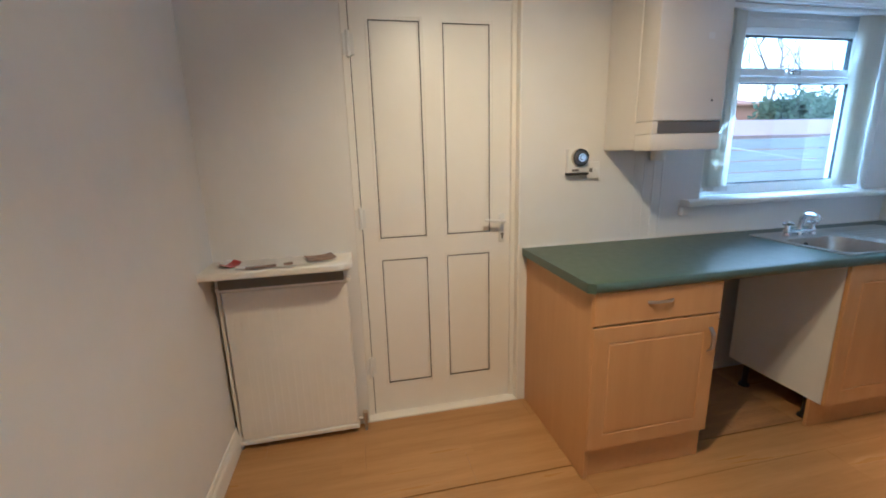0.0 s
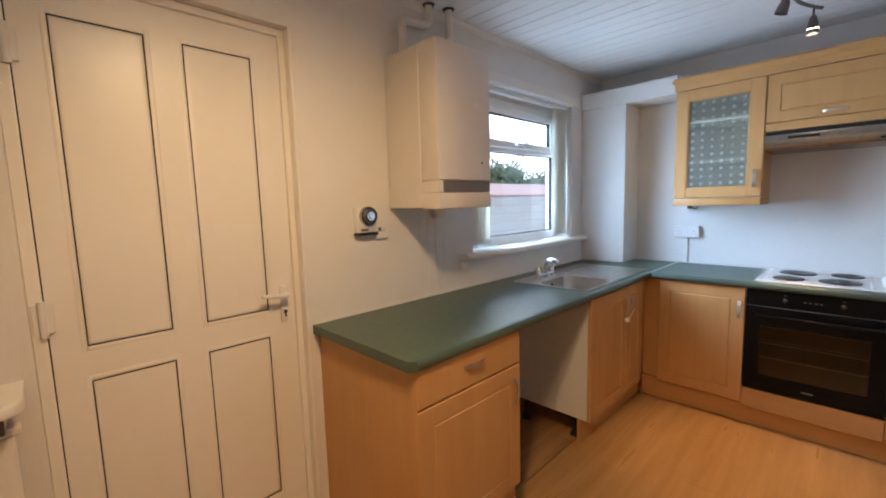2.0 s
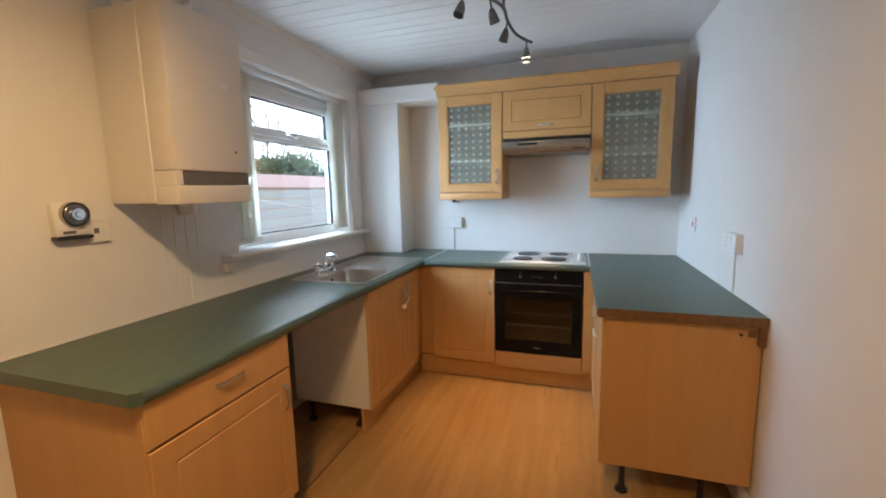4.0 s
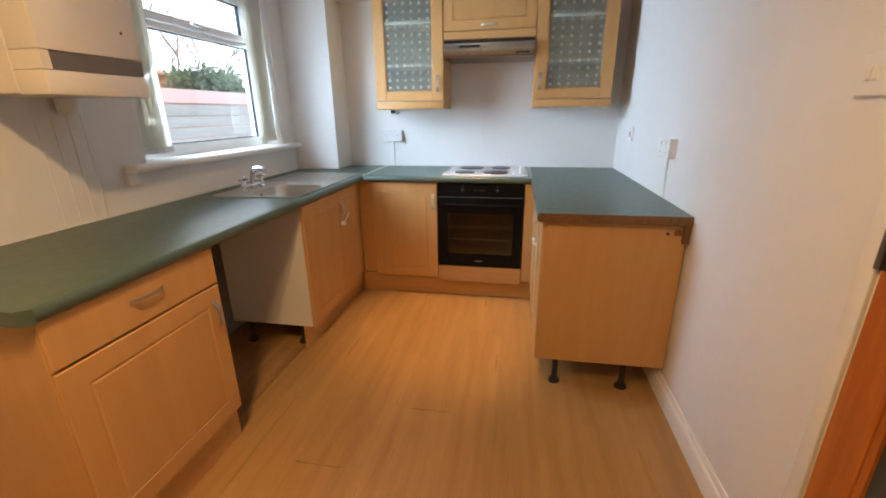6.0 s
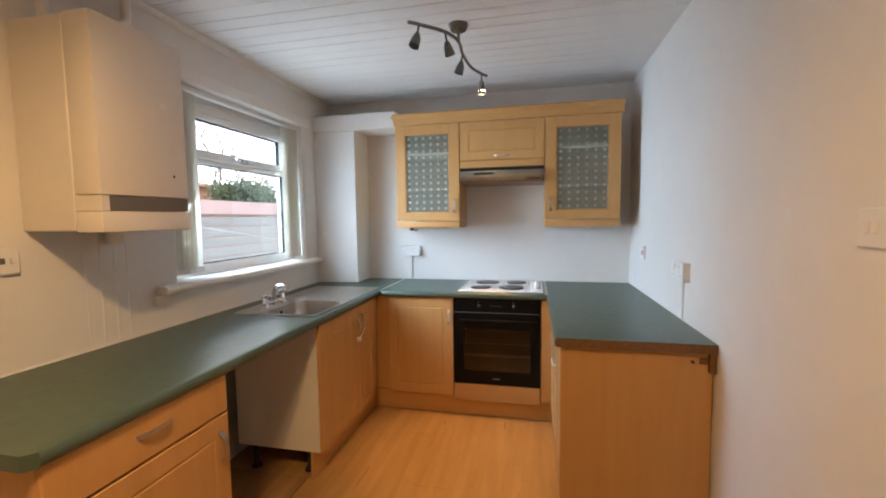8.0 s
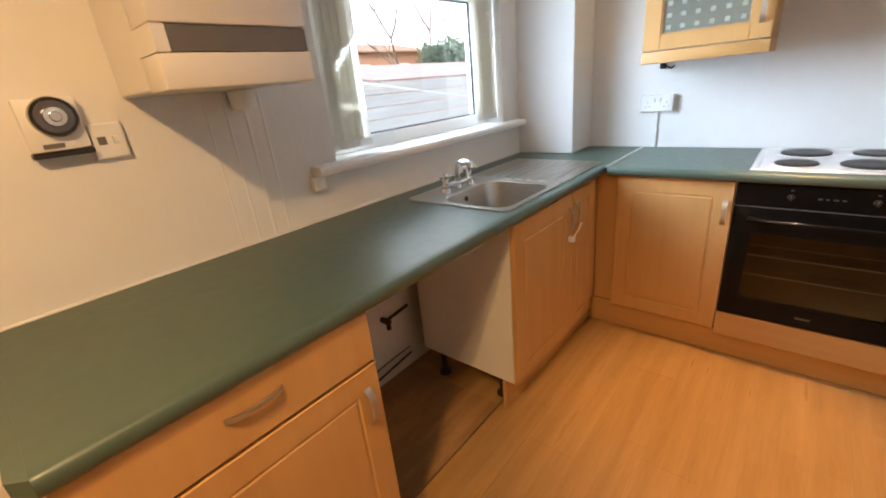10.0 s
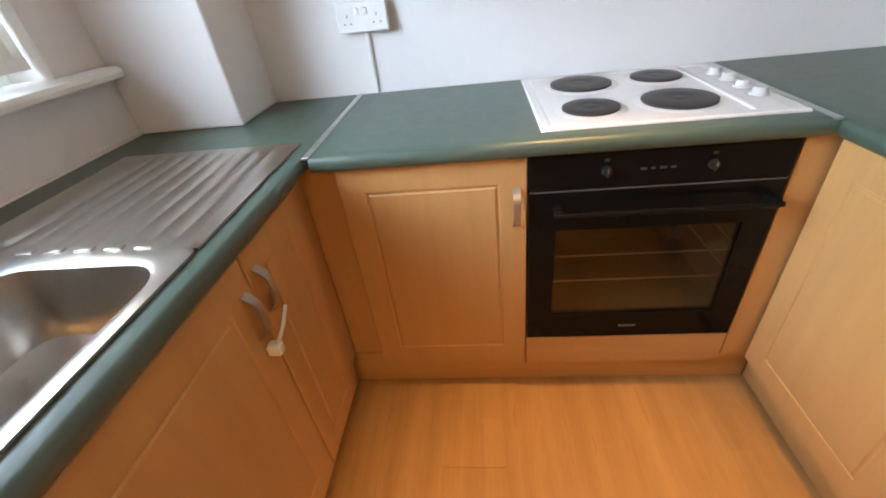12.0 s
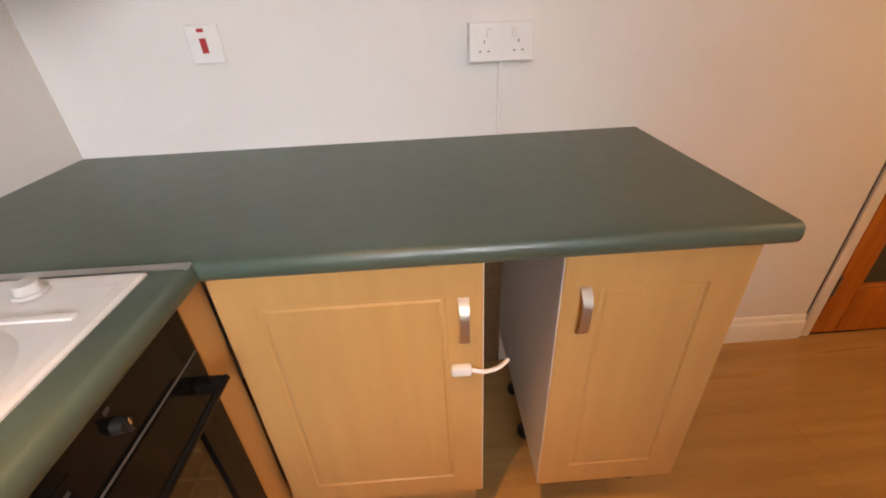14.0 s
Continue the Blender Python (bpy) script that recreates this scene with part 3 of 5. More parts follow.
pipe = thing("heating_pipe", (0.402, YW - 0.06, 0), "white painted pipe with dark edges beside the radiator", "pipe")
part("riser", tube(bm_new(), [(0.405, YW - 0.055, 0), (0.405, YW - 0.055, 0.4), (0.405, YW - 0.055, 0.90)], 0.0085, 12), GLOSS, pipe)
part("tail", cyl(bm_new(), (0.4125, YW - 0.055, 0.07), (0.42, YW - 0.055, 0.07), 0.008), NICKEL, pipe)

shelf = thing("radiator_shelf", (0.69, YW - 0.12, 0.90), "white painted shelf with rounded corner over the radiator", "shelf")
bm = bm_new()
prof = [(XL + 0.001, YW - 0.001), (XL + 0.001, YW - 0.215)]
for k in range(7):
    t = k / 6 * math.pi / 2
    prof.append((0.945 + 0.06 * math.sin(t), YW - 0.155 - 0.06 * math.cos(t)))
prof.append((1.005, YW - 0.001))
prism(bm, prof, lambda p, q, s: (p, q, s), 0.912, 0.945)
top_e = [e for e in bm.edges if abs(e.verts[0].co.z - e.verts[1].co.z) < 1e-6 and max(e.verts[0].co.y, e.verts[1].co.y) < YW - 0.01]
bmesh.ops.bevel(bm, geom=top_e, offset=0.008, segments=3, profile=0.5, affect='EDGES')
part("board", bm, GLOSS, shelf)
bm = box(bm_new(), 0.44, 0.965, YW - 0.16, YW - 0.135, 0.855, 0.912, 0.004)
part("batten", bm, GREYP, shelf, "grey strip under the shelf")
bm = box(bm_new(), 0.86, 0.965, YW - 0.135, YW - 0.002, 0.86, 0.912, 0.004)
part("bearer", bm, GLOSS, shelf)


def sheet(name, cx, cy, w, d, turn, material, label, lift=0.0, curl=0.006):
    bm = bm_new()
    m = pose(cx, cy, 0.9465 + lift, 0, 0, turn)
    n = 6
    g = [[m @ Vector((-w / 2 + w * i / n, -d / 2 + d * j / 2, curl * (abs(2 * i / n - 1) ** 3))) for j in range(3)] for i in range(n + 1)]
    U = [[bm.verts.new(p) for p in r] for r in g]
    L = [[bm.verts.new(p - Vector((0, 0, 0.0008))) for p in r] for r in g]
    for S in (U, L):
        for i in range(n):
            for j in range(2):
                bm.faces.new((S[i][j], S[i + 1][j], S[i + 1][j + 1], S[i][j + 1]))
    for i in range(n):
        for j in (0, 2):
            bm.faces.new((U[i][j], U[i + 1][j], L[i + 1][j], L[i][j]))
    for j in range(2):
        for i in (0, n):
            bm.faces.new((U[i][j], U[i][j + 1], L[i][j + 1], L[i][j]))
    bmesh.ops.recalc_face_normals(bm, faces=bm.faces)
    return solid(name, bm, material, label, "paper", "papers on the shelf")


sheet("leaflet", 0.80, 3.03, 0.25, 0.155, 14, PAPER, "white-bordered leaflet lying open on the shelf", 0.003, 0.004)
sheet("photo_card", 0.865, 3.035, 0.125, 0.115, 16, PRINT, "dark printed photo page curling off a leaflet", 0.0075, 0.007)
sheet("envelope", 0.63, 3.035, 0.23, 0.14, 8, PAPER, "white envelope lying on the shelf")
sheet("envelope", 0.54, 3.06, 0.19, 0.12, -6, PAPER, "white letter lying on the shelf", 0.0018)
sheet("card", 0.485, 3.03, 0.075, 0.075, 40, RED, "small curled red card lying on the shelf", 0.004, 0.014)
sheet("torn_letter", 0.66, 2.965, 0.19, 0.045, 10, PRINT, "dark folded letter edge on the shelf", 0.0045, 0.002)

# ---- boiler ----
boiler = thing("wall_boiler", (2.51, YW, 1.388), "white metal wall-hung boiler with a dark grey stripe", "boiler")
bx0, bx1, by0, bz0, bz1 = 2.335, 2.695, 2.775, 1.388, 2.115
part("back_case", box(bm_new(), bx0 + 0.003, bx1 - 0.003, 2.893, YW - 0.001, bz0 + 0.004, bz1 - 0.003, 0.004), BOILER, boiler)
cover = part("front_cover", box(bm_new(), bx0, bx1, by0, 2.89, 1.515, bz1, 0.007, 2), BOILER, boiler)
part("stripe_end", box(bm_new(), bx0 + 0.0005, bx0 + 0.0275, by0 + 0.0005, 2.89, 1.461, 1.514), BOILER, boiler)
part("stripe", box(bm_new(), bx0 + 0.028, bx1 - 0.004, by0 + 0.004, 2.89, 1.462, 1.513), GREYP, boiler, "dark grey plastic stripe")
flap = part("flap", box(bm_new(), bx0, bx1, by0, 2.89, bz0, 1.46, 0.005, 2), BOILER, boiler)
part("badge", box(bm_new(), 2.578, 2.608, by0 - 0.0015, by0, 1.852, 1.878), PLASTIC, cover, "small white badge")
part("screw", cyl(bm_new(), (2.628, by0 - 0.001, 1.60), (2.628, by0 + 0.002, 1.60), 0.005), BLACK, cover)
bm = bm_new()
cyl(bm, (2.40, 3.05, bz1 - 0.002), (2.40, 3.05, bz1 + 0.022), 0.012)
part("connector", bm, GREYP, boiler)


def pipe_run(pts, r, label, collar=None):
    t = thing("boiler_pipe", pts[0], label, "pipe", "pipes on the boiler")
    part("run", tube(bm_new(), curve_round(pts, r * 2.2), r, 12), GLOSS, t)
    if collar:
        part("collar", cyl(bm_new(), (*collar, H - 0.008), (*collar, H - 0.0005), r * 1.35, r * 1.7), DUST_SHADE, t, "dark grime round the ceiling hole")


def curve_round(pts, r):
    P = [Vector(p) for p in pts]
    out = [P[0]]
    for a, b, c in zip(P, P[1:], P[2:]):
        u, v = (a - b).normalized(), (c - b).normalized()
        for k in range(5):
            t = k / 4
            out.append(b + u * r * (1 - t) ** 2 + v * r * t ** 2)
    return out + [P[-1]]


pipe_run([(2.425, 3.09, bz1), (2.425, 3.09, 2.30), (2.605, 3.09, 2.315), (2.605, 3.09, H)], 0.019, "white painted pipe from the boiler to the ceiling", (2.605, 3.09))
pipe_run([(2.62, 3.03, bz1), (2.62, 3.03, 2.2), (2.72, 3.06, 2.26), (2.72, 3.06, H)], 0.019, "white painted pipe rising beside the first", (2.72, 3.06))
pipe_run([(2.765, 3.10, 2.0), (2.765, 3.10, 2.2), (2.765, 3.10, H)], 0.009, "thin white painted pipe on the wall beside the boiler", (2.765, 3.10))
bm = cyl(bm_new(), (2.635, YW - 0.045, 1.335), (2.635, YW - 0.045, bz0), 0.036, 0.04, 24)
solid("pipe_elbow_box", bm, WALL, "white plastic pipe cover under the boiler", "pipe cover")
for x, r in ((2.475, 0.006), (2.535, 0.007), (2.595, 0.008), (2.65, 0.007)):
    bm = cyl(bm_new(), (x + 0.06, YW + 0.0042, TOP + 0.008), (x + 0.06, YW + 0.0042, 1.387), r, seg=12)
    solid("down_pipe", bm, WALL, "thin painted-over pipe on the wall under the boiler", "pipe", "pipes under the boiler")
solid("pipe_stub", box(bm_new(), 2.83, 2.88, YW - 0.035, YW - 0.001, 1.02, 1.07, 0.006), WALL, "painted pipe stub under the window board", "pipe")

# thermostat and spur
th = thing("heating_timer", (2.18, YW, 1.27), "cream heating timer with a dark metal dial", "timer")
part("case", box(bm_new(), 2.122, 2.236, YW - 0.030, YW - 0.001, 1.285, 1.405, 0.006, 2), PLASTIC, th)
part("base", box(bm_new(), 2.12, 2.238, YW - 0.038, YW - 0.001, 1.272, 1.2845, 0.003), BLACK, th, "dark lower edge")
part("label_strip", box(bm_new(), 2.145, 2.185, YW - 0.0308, YW - 0.0302, 1.292, 1.303), GREYP, th, "grey worded strip")
tx, tz = 2.185, 1.362
dial = part("dial", cyl(bm_new(), (tx, YW - 0.030, tz), (tx, YW - 0.044, tz), 0.045, 0.043, 32), BLACK, th, "black timer dial")
part("ring", cyl(bm_new(), (tx, YW - 0.0300, tz), (tx, YW - 0.0452, tz), 0.0465, 0.0445, 32, caps=False), NICKEL, dial, "satin metal ring")
part("face", cyl(bm_new(), (tx, YW - 0.044, tz), (tx, YW - 0.0455, tz), 0.037, 0.035, 28), DARKMETAL, dial, "worn dark metal dial face")
bm = cyl(bm_new(), (tx, YW - 0.0455, tz), (tx, YW - 0.058, tz), 0.024, 0.021, 24)
cyl(bm, (tx, YW - 0.058, tz), (tx, YW - 0.064, tz), 0.012, 0.010, 20)
part("knob", bm, CHROME, dial, "chrome knob")
for k in range(4):
    a = radians(20 + 90 * k)
    px, pz = tx + 0.040 * math.cos(a), tz + 0.040 * math.sin(a)
    part("pin", cyl(bm_new(), (px, YW - 0.044, pz), (px, YW - 0.051, pz), 0.0032, seg=8), BLACK, dial, "dark setting pin")


def plate(name, f, u0, u1, v0, v1, depth, label, category, group="wall plates"):
    c = Vector(f((u0 + u1) / 2, v0, 0))
    t = thing(name, c, label, category, group)
    part("box", slab(bm_new(), f, u0 + 0.001, u1 - 0.001, v0 + 0.001, v1 - 0.001, max(depth - 0.008, 0.002), 0.001, 0.001), PLASTIC, t)
    part("face_plate", rings(bm_new(), f, u0, u1, v0, v1, [(0, max(depth - 0.007, 0.002)), (0, depth - 0.002), (0.003, depth)]), PLASTIC, t)
    return t


def rocker(t, f, u, v, w, h, depth, material=None, label=""):
    part("rocker", rings(bm_new(), f, u - w / 2, u + w / 2, v - h / 2, v + h / 2, [(0, depth), (0, depth + 0.002), (0.002, depth + 0.004)]), material or PLASTIC, t, label)


def pins(t, f, u, v, depth):
    bm = bm_new()
    for du, dv, w, h in ((0, 0.011, 0.004, 0.008), (-0.011, -0.011, 0.007, 0.004), (0.011, -0.011, 0.007, 0.004)):
        slab(bm, f, u + du - w / 2, u + du + w / 2, v + dv - h / 2, v + dv + h / 2, 0.0006, 0.0002, depth)
    part("pin_holes", bm, PINHOLE, t, "grey socket holes")


fN, fE, fS = facing("-y", YW), facing("-x", XF), facing("+y", YR)
sw = plate("fused_spur", fN, 2.239, 2.312, 1.25, 1.338, 0.016, "white fused spur plate beside the timer", "switch")
rocker(sw, fN, 2.29, 1.295, 0.012, 0.02, 0.016)
part("fuse_slot", slab(bm_new(), fN, 2.252, 2.27, 1.285, 1.305, 0.001, 0.0003, 0.016), GREYP, sw)
ds = plate("double_socket", fE, 2.318, 2.482, 1.10, 1.188, 0.038, "white double socket on a surface box", "socket")
for u, w in ((2.352, 2.386), (2.448, 2.414)):
    pins(ds, fE, u, 1.137, 0.038)
    rocker(ds, fE, w, 1.160, 0.013, 0.02, 0.038)
ds = plate("double_socket", fS, 3.36, 3.527, 1.10, 1.193, 0.034, "white double socket with cable trunking below", "socket")
for u in (3.40, 3.488):
    pins(ds, fS, u, 1.137, 0.034)
    rocker(ds, fS, u - 0.012 * (1 if u > 3.45 else -1), 1.168, 0.013, 0.02, 0.034)
cs = plate("cooker_switch", fS, 4.155, 4.238, 1.13, 1.22, 0.012, "white cooker switch with a red rocker", "switch")
rocker(cs, fS, 4.198, 1.172, 0.016, 0.034, 0.012, RED, "red cooker rocker")
part("neon", slab(bm_new(), fS, 4.19, 4.207, 1.203, 1.211, 0.001, 0.0003, 0.012), RED, cs, "dark red neon window")
ls = plate("light_switch", fS, 2.250, 2.336, 1.343, 1.430, 0.012, "white double light switch", "switch")
for u in (2.283, 2.304):
    rocker(ls, fS, u, 1.387, 0.013, 0.026, 0.012)
solid("cable_trunking", box(bm_new(), XF - 0.012, XF - 0.001, 2.393, 2.407, TOP + 0.001, 1.101, 0.003), PLASTIC, "thin white cable trunking below the socket", "cable", "cable trunking")
solid("cable_trunking", box(bm_new(), 3.436, 3.448, YR + 0.001, YR + 0.01, TOP + 0.001, 1.101, 0.003), PLASTIC, "thin white cable trunking below the socket", "cable", "cable trunking")

# ---- track light ----
lt = thing("track_light", (3.42, 1.755, H), "satin metal four-spot ceiling bar light, one spot lit", "ceiling light")
bm = cyl(bm_new(), (3.42, 1.755, H - 0.028), (3.42, 1.755, H - 0.001), 0.042, 0.052, 28)
cyl(bm, (3.42, 1.755, H - 0.09), (3.42, 1.755, H - 0.027), 0.008)
part("canopy", bm, DARKMETAL, lt)
HEADS = [(3.19, 1.905), (3.30, 1.800), (3.585, 1.762), (3.90, 1.695)]
bar = curve_pts([(3.15, 1.945, 2.335), (3.19, 1.905, 2.338), (3.30, 1.80, 2.338), (3.42, 1.755, 2.335), (3.585, 1.762, 2.335), (3.78, 1.745, 2.33), (3.90, 1.695, 2.325), (3.935, 1.665, 2.32)])
part("bar", tube(bm_new(), bar, 0.0085, 10), DARKMETAL, lt)
for k, (hx, hy) in enumerate(HEADS):
    tx, ty = ((-0.012, 0.01), (0.01, -0.01), (0.0, 0.012), (0.0, 0.0))[k]
    top = Vector((hx, hy, 2.33))
    g = 1.0 if k == 3 else 0.74
    a, b, c = top + Vector((tx * 0.6, ty * 0.6, -0.05 * g)), top + Vector((tx, ty, -0.085 * g)), top + Vector((tx * 2, ty * 2, -0.135 * g))
    bm = tube(bm_new(), [top, a], 0.005)
    cyl(bm, a, b, 0.012, 0.021)
    cyl(bm, b, c, 0.021, 0.026, caps=False)
    head = part("spot_head", bm, DARKMETAL, lt)
    d = (c - b).normalized()
    if k < 3:
        part("bulb", cyl(bm_new(), b + d * 0.02, c - d * 0.008, 0.016, 0.023), BLACK, head, "unlit dark bulb")
    else:
        part("bulb", cyl(bm_new(), b + d * 0.005, c - d * 0.022, 0.018, 0.024), BULB, head, "lit warm white bulb")

# out of view: holds the wall spot and the added fill spot
cl = thing("ceiling_spotlight", (1.46, 1.93, H), "unseen two-spot ceiling light near the back door, second spot added as fill", "ceiling light")
part("canopy", cyl(bm_new(), (1.465, 1.93, H - 0.025), (1.465, 1.93, H - 0.001), 0.045, 0.05, 24), NICKEL, cl)
bm = cyl(bm_new(), (1.465, 1.93, H - 0.1), (1.465, 1.93, H - 0.025), 0.006)
tube(bm, [(1.40, 1.86, H - 0.1), (1.465, 1.93, H - 0.1), (1.53, 2.00, H - 0.1)], 0.007)
part("bar", bm, NICKEL, cl)
for x, y in ((1.40, 1.86), (1.53, 2.00)):
    part("bulb", cyl(bm_new(), (x, y, H - 0.165), (x, y, H - 0.107), 0.024, 0.012), BULB, cl)


# ---- kitchen units ----
GROOVE = lambda t, ins: [(0, 0), (0, t - 0.003), (0.003, t), (ins, t), (ins + 0.003, t - 0.0035), (ins + 0.008, t - 0.0035), (ins + 0.012, t)]


def bow_handle(f, u, v, d, length, parent, upright=True):
    """A curved bow handle, centred on (u, v)."""
    bm = bm_new()
    n = 10
    L = length / 2
    for k in range(n):
        pts = []
        for s in (k / n, (k + 1) / n):
            a = (2 * s - 1)
            hgt = (0.024 if upright else 0.015) * (1 - a ** 4) + 0.001
            wid = (0.0085 if upright else 0.005) + 0.002 * a * a
            pts.append((a * L, hgt, wid))
        (a0, h0, w0), (a1, h1, w1) = pts
        q = []
        for a, h, w in ((a0, h0, w0), (a1, h1, w1)):
            for s, o in ((-w, 0), (w, 0), (w, -0.006), (-w, -0.006)):
                uu, vv = (u + s, v + a) if upright else (u + a, v + s)
                q.append(bm.verts.new(f(uu, vv, d + max(h + o, 0.0))))
        for i in range(4):
            bm.faces.new((q[i], q[(i + 1) % 4], q[4 + (i + 1) % 4], q[4 + i]))
        if k == 0:
            bm.faces.new(q[:4])
        if k == n - 1:
            bm.faces.new(q[4:])
    bmesh.ops.remove_doubles(bm, verts=bm.verts, dist=1e-6)
    bmesh.ops.recalc_face_normals(bm, faces=bm.faces)
    return part("handle", bm, NICKEL, parent, "satin nickel bow handle")


def unit_door(t, f, u0, u1, v0, v1, handle=None, name="door", ins=0.068, upright=True, length=0.11):
    d = part(name, rings(bm_new(), f, u0, u1, v0, v1, GROOVE(0.018, ins)), BEECH, t)
    if handle:
        bow_handle(f, handle[0], handle[1], 0.018, length, d, upright)
    return d


def leg(t, x, y, h=0.15):
    bm = cyl(bm_new(), (x, y, 0.0), (x, y, 0.012), 0.03, 0.027)
    cyl(bm, (x, y, 0.012), (x, y, 0.028), 0.022, 0.016)
    cyl(bm, (x, y, 0.028), (x, y, h), 0.0145)
    cyl(bm, (x, y, h - 0.012), (x, y, h), 0.026)
    part("leg", bm, BLACK, t, "black plastic adjustable leg")


def carcass(t, x0, x1, y0, y1, z0=0.15, z1=0.858, th=0.016, open_side=None):
    for nm, b in (("side", (x0, x0 + th, y0, y1, z0, z1)), ("side", (x1 - th, x1, y0, y1, z0, z1))):
        part(nm, box(bm_new(), *b), WHITE_MEL, t)
    part("bottom", box(bm_new(), x0 + th, x1 - th, y0, y1, z0, z0 + th), WHITE_MEL, t)


# window run: drawer unit
g = facing("-y", FY + 0.018)
du = thing("base_unit", (2.22, 2.8, 0), "beech base unit with one drawer over a door", "cabinet", "base units")
carcass(du, 1.937, 2.515, FY + 0.02, YW - 0.03)
part("end_panel", box(bm_new(), 1.918, 1.936, FY + 0.012, YW - 0.002, 0.002, 0.858, 0.0015), BEECH, du, "plain beech end panel")
part("drawer_front", rings(bm_new(), g, 1.92, 2.513, 0.719, 0.858, [(0, 0), (0, 0.015), (0.003, 0.018), (0.006, 0.018)]), BEECH, du)
bow_handle(g, 2.215, 0.80, 0.018, 0.12, du, False)
unit_door(du, g, 1.92, 2.513, 0.152, 0.711, (2.47, 0.60))
part("plinth", box(bm_new(), 1.937, 2.513, FY + 0.03, FY + 0.046, 0.002, 0.15), BEECH_H, du)

# window run: sink unit
su = thing("base_unit", (3.57, 2.8, 0), "beech double-door sink base unit with white side", "cabinet", "base units")
carcass(su, 3.195, 3.955, FY + 0.02, YW - 0.12)
d1 = unit_door(su, g, 3.196, 3.696, 0.15, 0.856, (3.666, 0.735), ins=0.075)
d2 = unit_door(su, g, 3.700, 3.955, 0.15, 0.856, (3.727, 0.755), ins=0.06)
part("plinth", box(bm_new(), 3.19, 4.094, FY + 0.06, FY + 0.076, 0.002, 0.15), BEECH_H, su)
leg(su, 3.27, FY + 0.13)
leg(su, 3.24, YW - 0.2)
bm = box(bm_new(), 3.655, 3.679, FY - 0.030, FY - 0.0005, 0.635, 0.662, 0.006, 2)
tube(bm, curve_pts([(3.668, FY - 0.02, 0.655), (3.69, FY - 0.035, 0.69), (3.727, FY - 0.032, 0.71)]), 0.004)
solid("child_lock", bm, PLASTIC, "white plastic child lock hanging on the sink unit handles", "child lock", "child locks")

# corner posts
solid("corner_post", box(bm_new(), 3.958, FX + 0.05, FY + 0.036, FY + 0.052, 0.15, 0.856, 0.001), BEECH, "beech corner filler strip between the base units", "filler", "fillers")
h_ = facing("-x", FX + 0.018)
solid("corner_post", box(bm_new(), FX + 0.034, FX + 0.050, 2.414, FY + 0.035, 0.15, 0.856, 0.001), BEECH, "beech corner filler strip between the base units", "filler", "fillers")
solid("corner_post", box(bm_new(), FX + 0.002, FX + 0.02, 1.24, 1.319, 0.143, 0.856, 0.001), BEECH, "beech filler strip beside the oven", "filler", "fillers")

# far run: corner unit
cu = thing("base_unit", (4.35, 2.17, 0), "beech corner base unit with one grooved door", "cabinet", "base units")
for y0 in (1.928, 2.397):
    part("side", box(bm_new(), FX + 0.021, XF - 0.03, y0, y0 + 0.016, 0.15, 0.858), WHITE_MEL, cu)
part("bottom", box(bm_new(), FX + 0.021, XF - 0.03, 1.945, 2.396, 0.15, 0.166), WHITE_MEL, cu)
unit_door(cu, h_, 1.930, 2.411, 0.143, 0.856, (1.957, 0.72))
solid("plinth", box(bm_new(), 4.095, 4.111, 1.20, FY + 0.075, 0.002, 0.142, 0.001), BEECH_H, "beech plinth board under the far units", "plinth")

# oven housing and oven
oh = thing("oven_housing", (4.35, 1.625, 0), "beech oven housing with a plain bottom panel", "cabinet")
part("bottom_panel", rings(bm_new(), h_, 1.322, 1.927, 0.119, 0.241, [(0, 0), (0, 0.015), (0.002, 0.018)]), BEECH_H, oh)
part("shelf", box(bm_new(), FX + 0.021, XF - 0.03, 1.326, 1.923, 0.222, 0.238), WHITE_MEL, oh)
ov = thing("built_in_oven", (4.35, 1.625, 0.24), "black built-in electric oven with glass door", "oven")
bm = bm_new()
for b in ((FX + 0.03, 4.55, 1.328, 1.346, 0.245, 0.852), (FX + 0.03, 4.55, 1.904, 1.922, 0.245, 0.852), (FX + 0.03, 4.55, 1.346, 1.904, 0.245, 0.32), (FX + 0.03, 4.55, 1.346, 1.904, 0.70, 0.852), (4.5, 4.55, 1.346, 1.904, 0.32, 0.70)):
    box(bm, *b)
part("cavity", bm, OVEN_IN, ov, "brown-grey enamel oven cavity")
part("control_panel", box(bm_new(), FX - 0.002, FX + 0.028, 1.325, 1.926, 0.760, 0.856, 0.003), BLACK_GLASS, ov)
fo = facing("-x", FX - 0.002)
for u in (1.745, 1.505):
    bm = cyl(bm_new(), fo(u, 0.808, 0), fo(u, 0.808, 0.014), 0.0115, 0.010, 24)
    slab(bm, fo, u - 0.0025, u + 0.0025, 0.797, 0.819, 0.005, 0.001, 0.014)
    kn = part("knob", bm, BLACK, ov, "black control knob")
    part("pointer", slab(bm_new(), fo, u - 0.0018, u + 0.0018, 0.809, 0.8185, 0.0012, 0.0003, 0.019), CHROME, kn, "bright pointer mark")
    part("mark", slab(bm_new(), fo, u - 0.005, u + 0.005, 0.831, 0.838, 0.0006, 0.0002), MARK, ov)
disp = part("display", slab(bm_new(), fo, 1.575, 1.675, 0.792, 0.824, 0.001, 0.0004), BLACK_GLASS, ov)
for u, w in ((1.592, 0.012), (1.615, 0.016), (1.638, 0.010), (1.659, 0.014)):
    part("mark", slab(bm_new(), fo, u - w / 2, u + w / 2, 0.804, 0.810, 0.0005, 0.0002, 0.001), MARK, disp)
bm = bm_new()
R4 = []
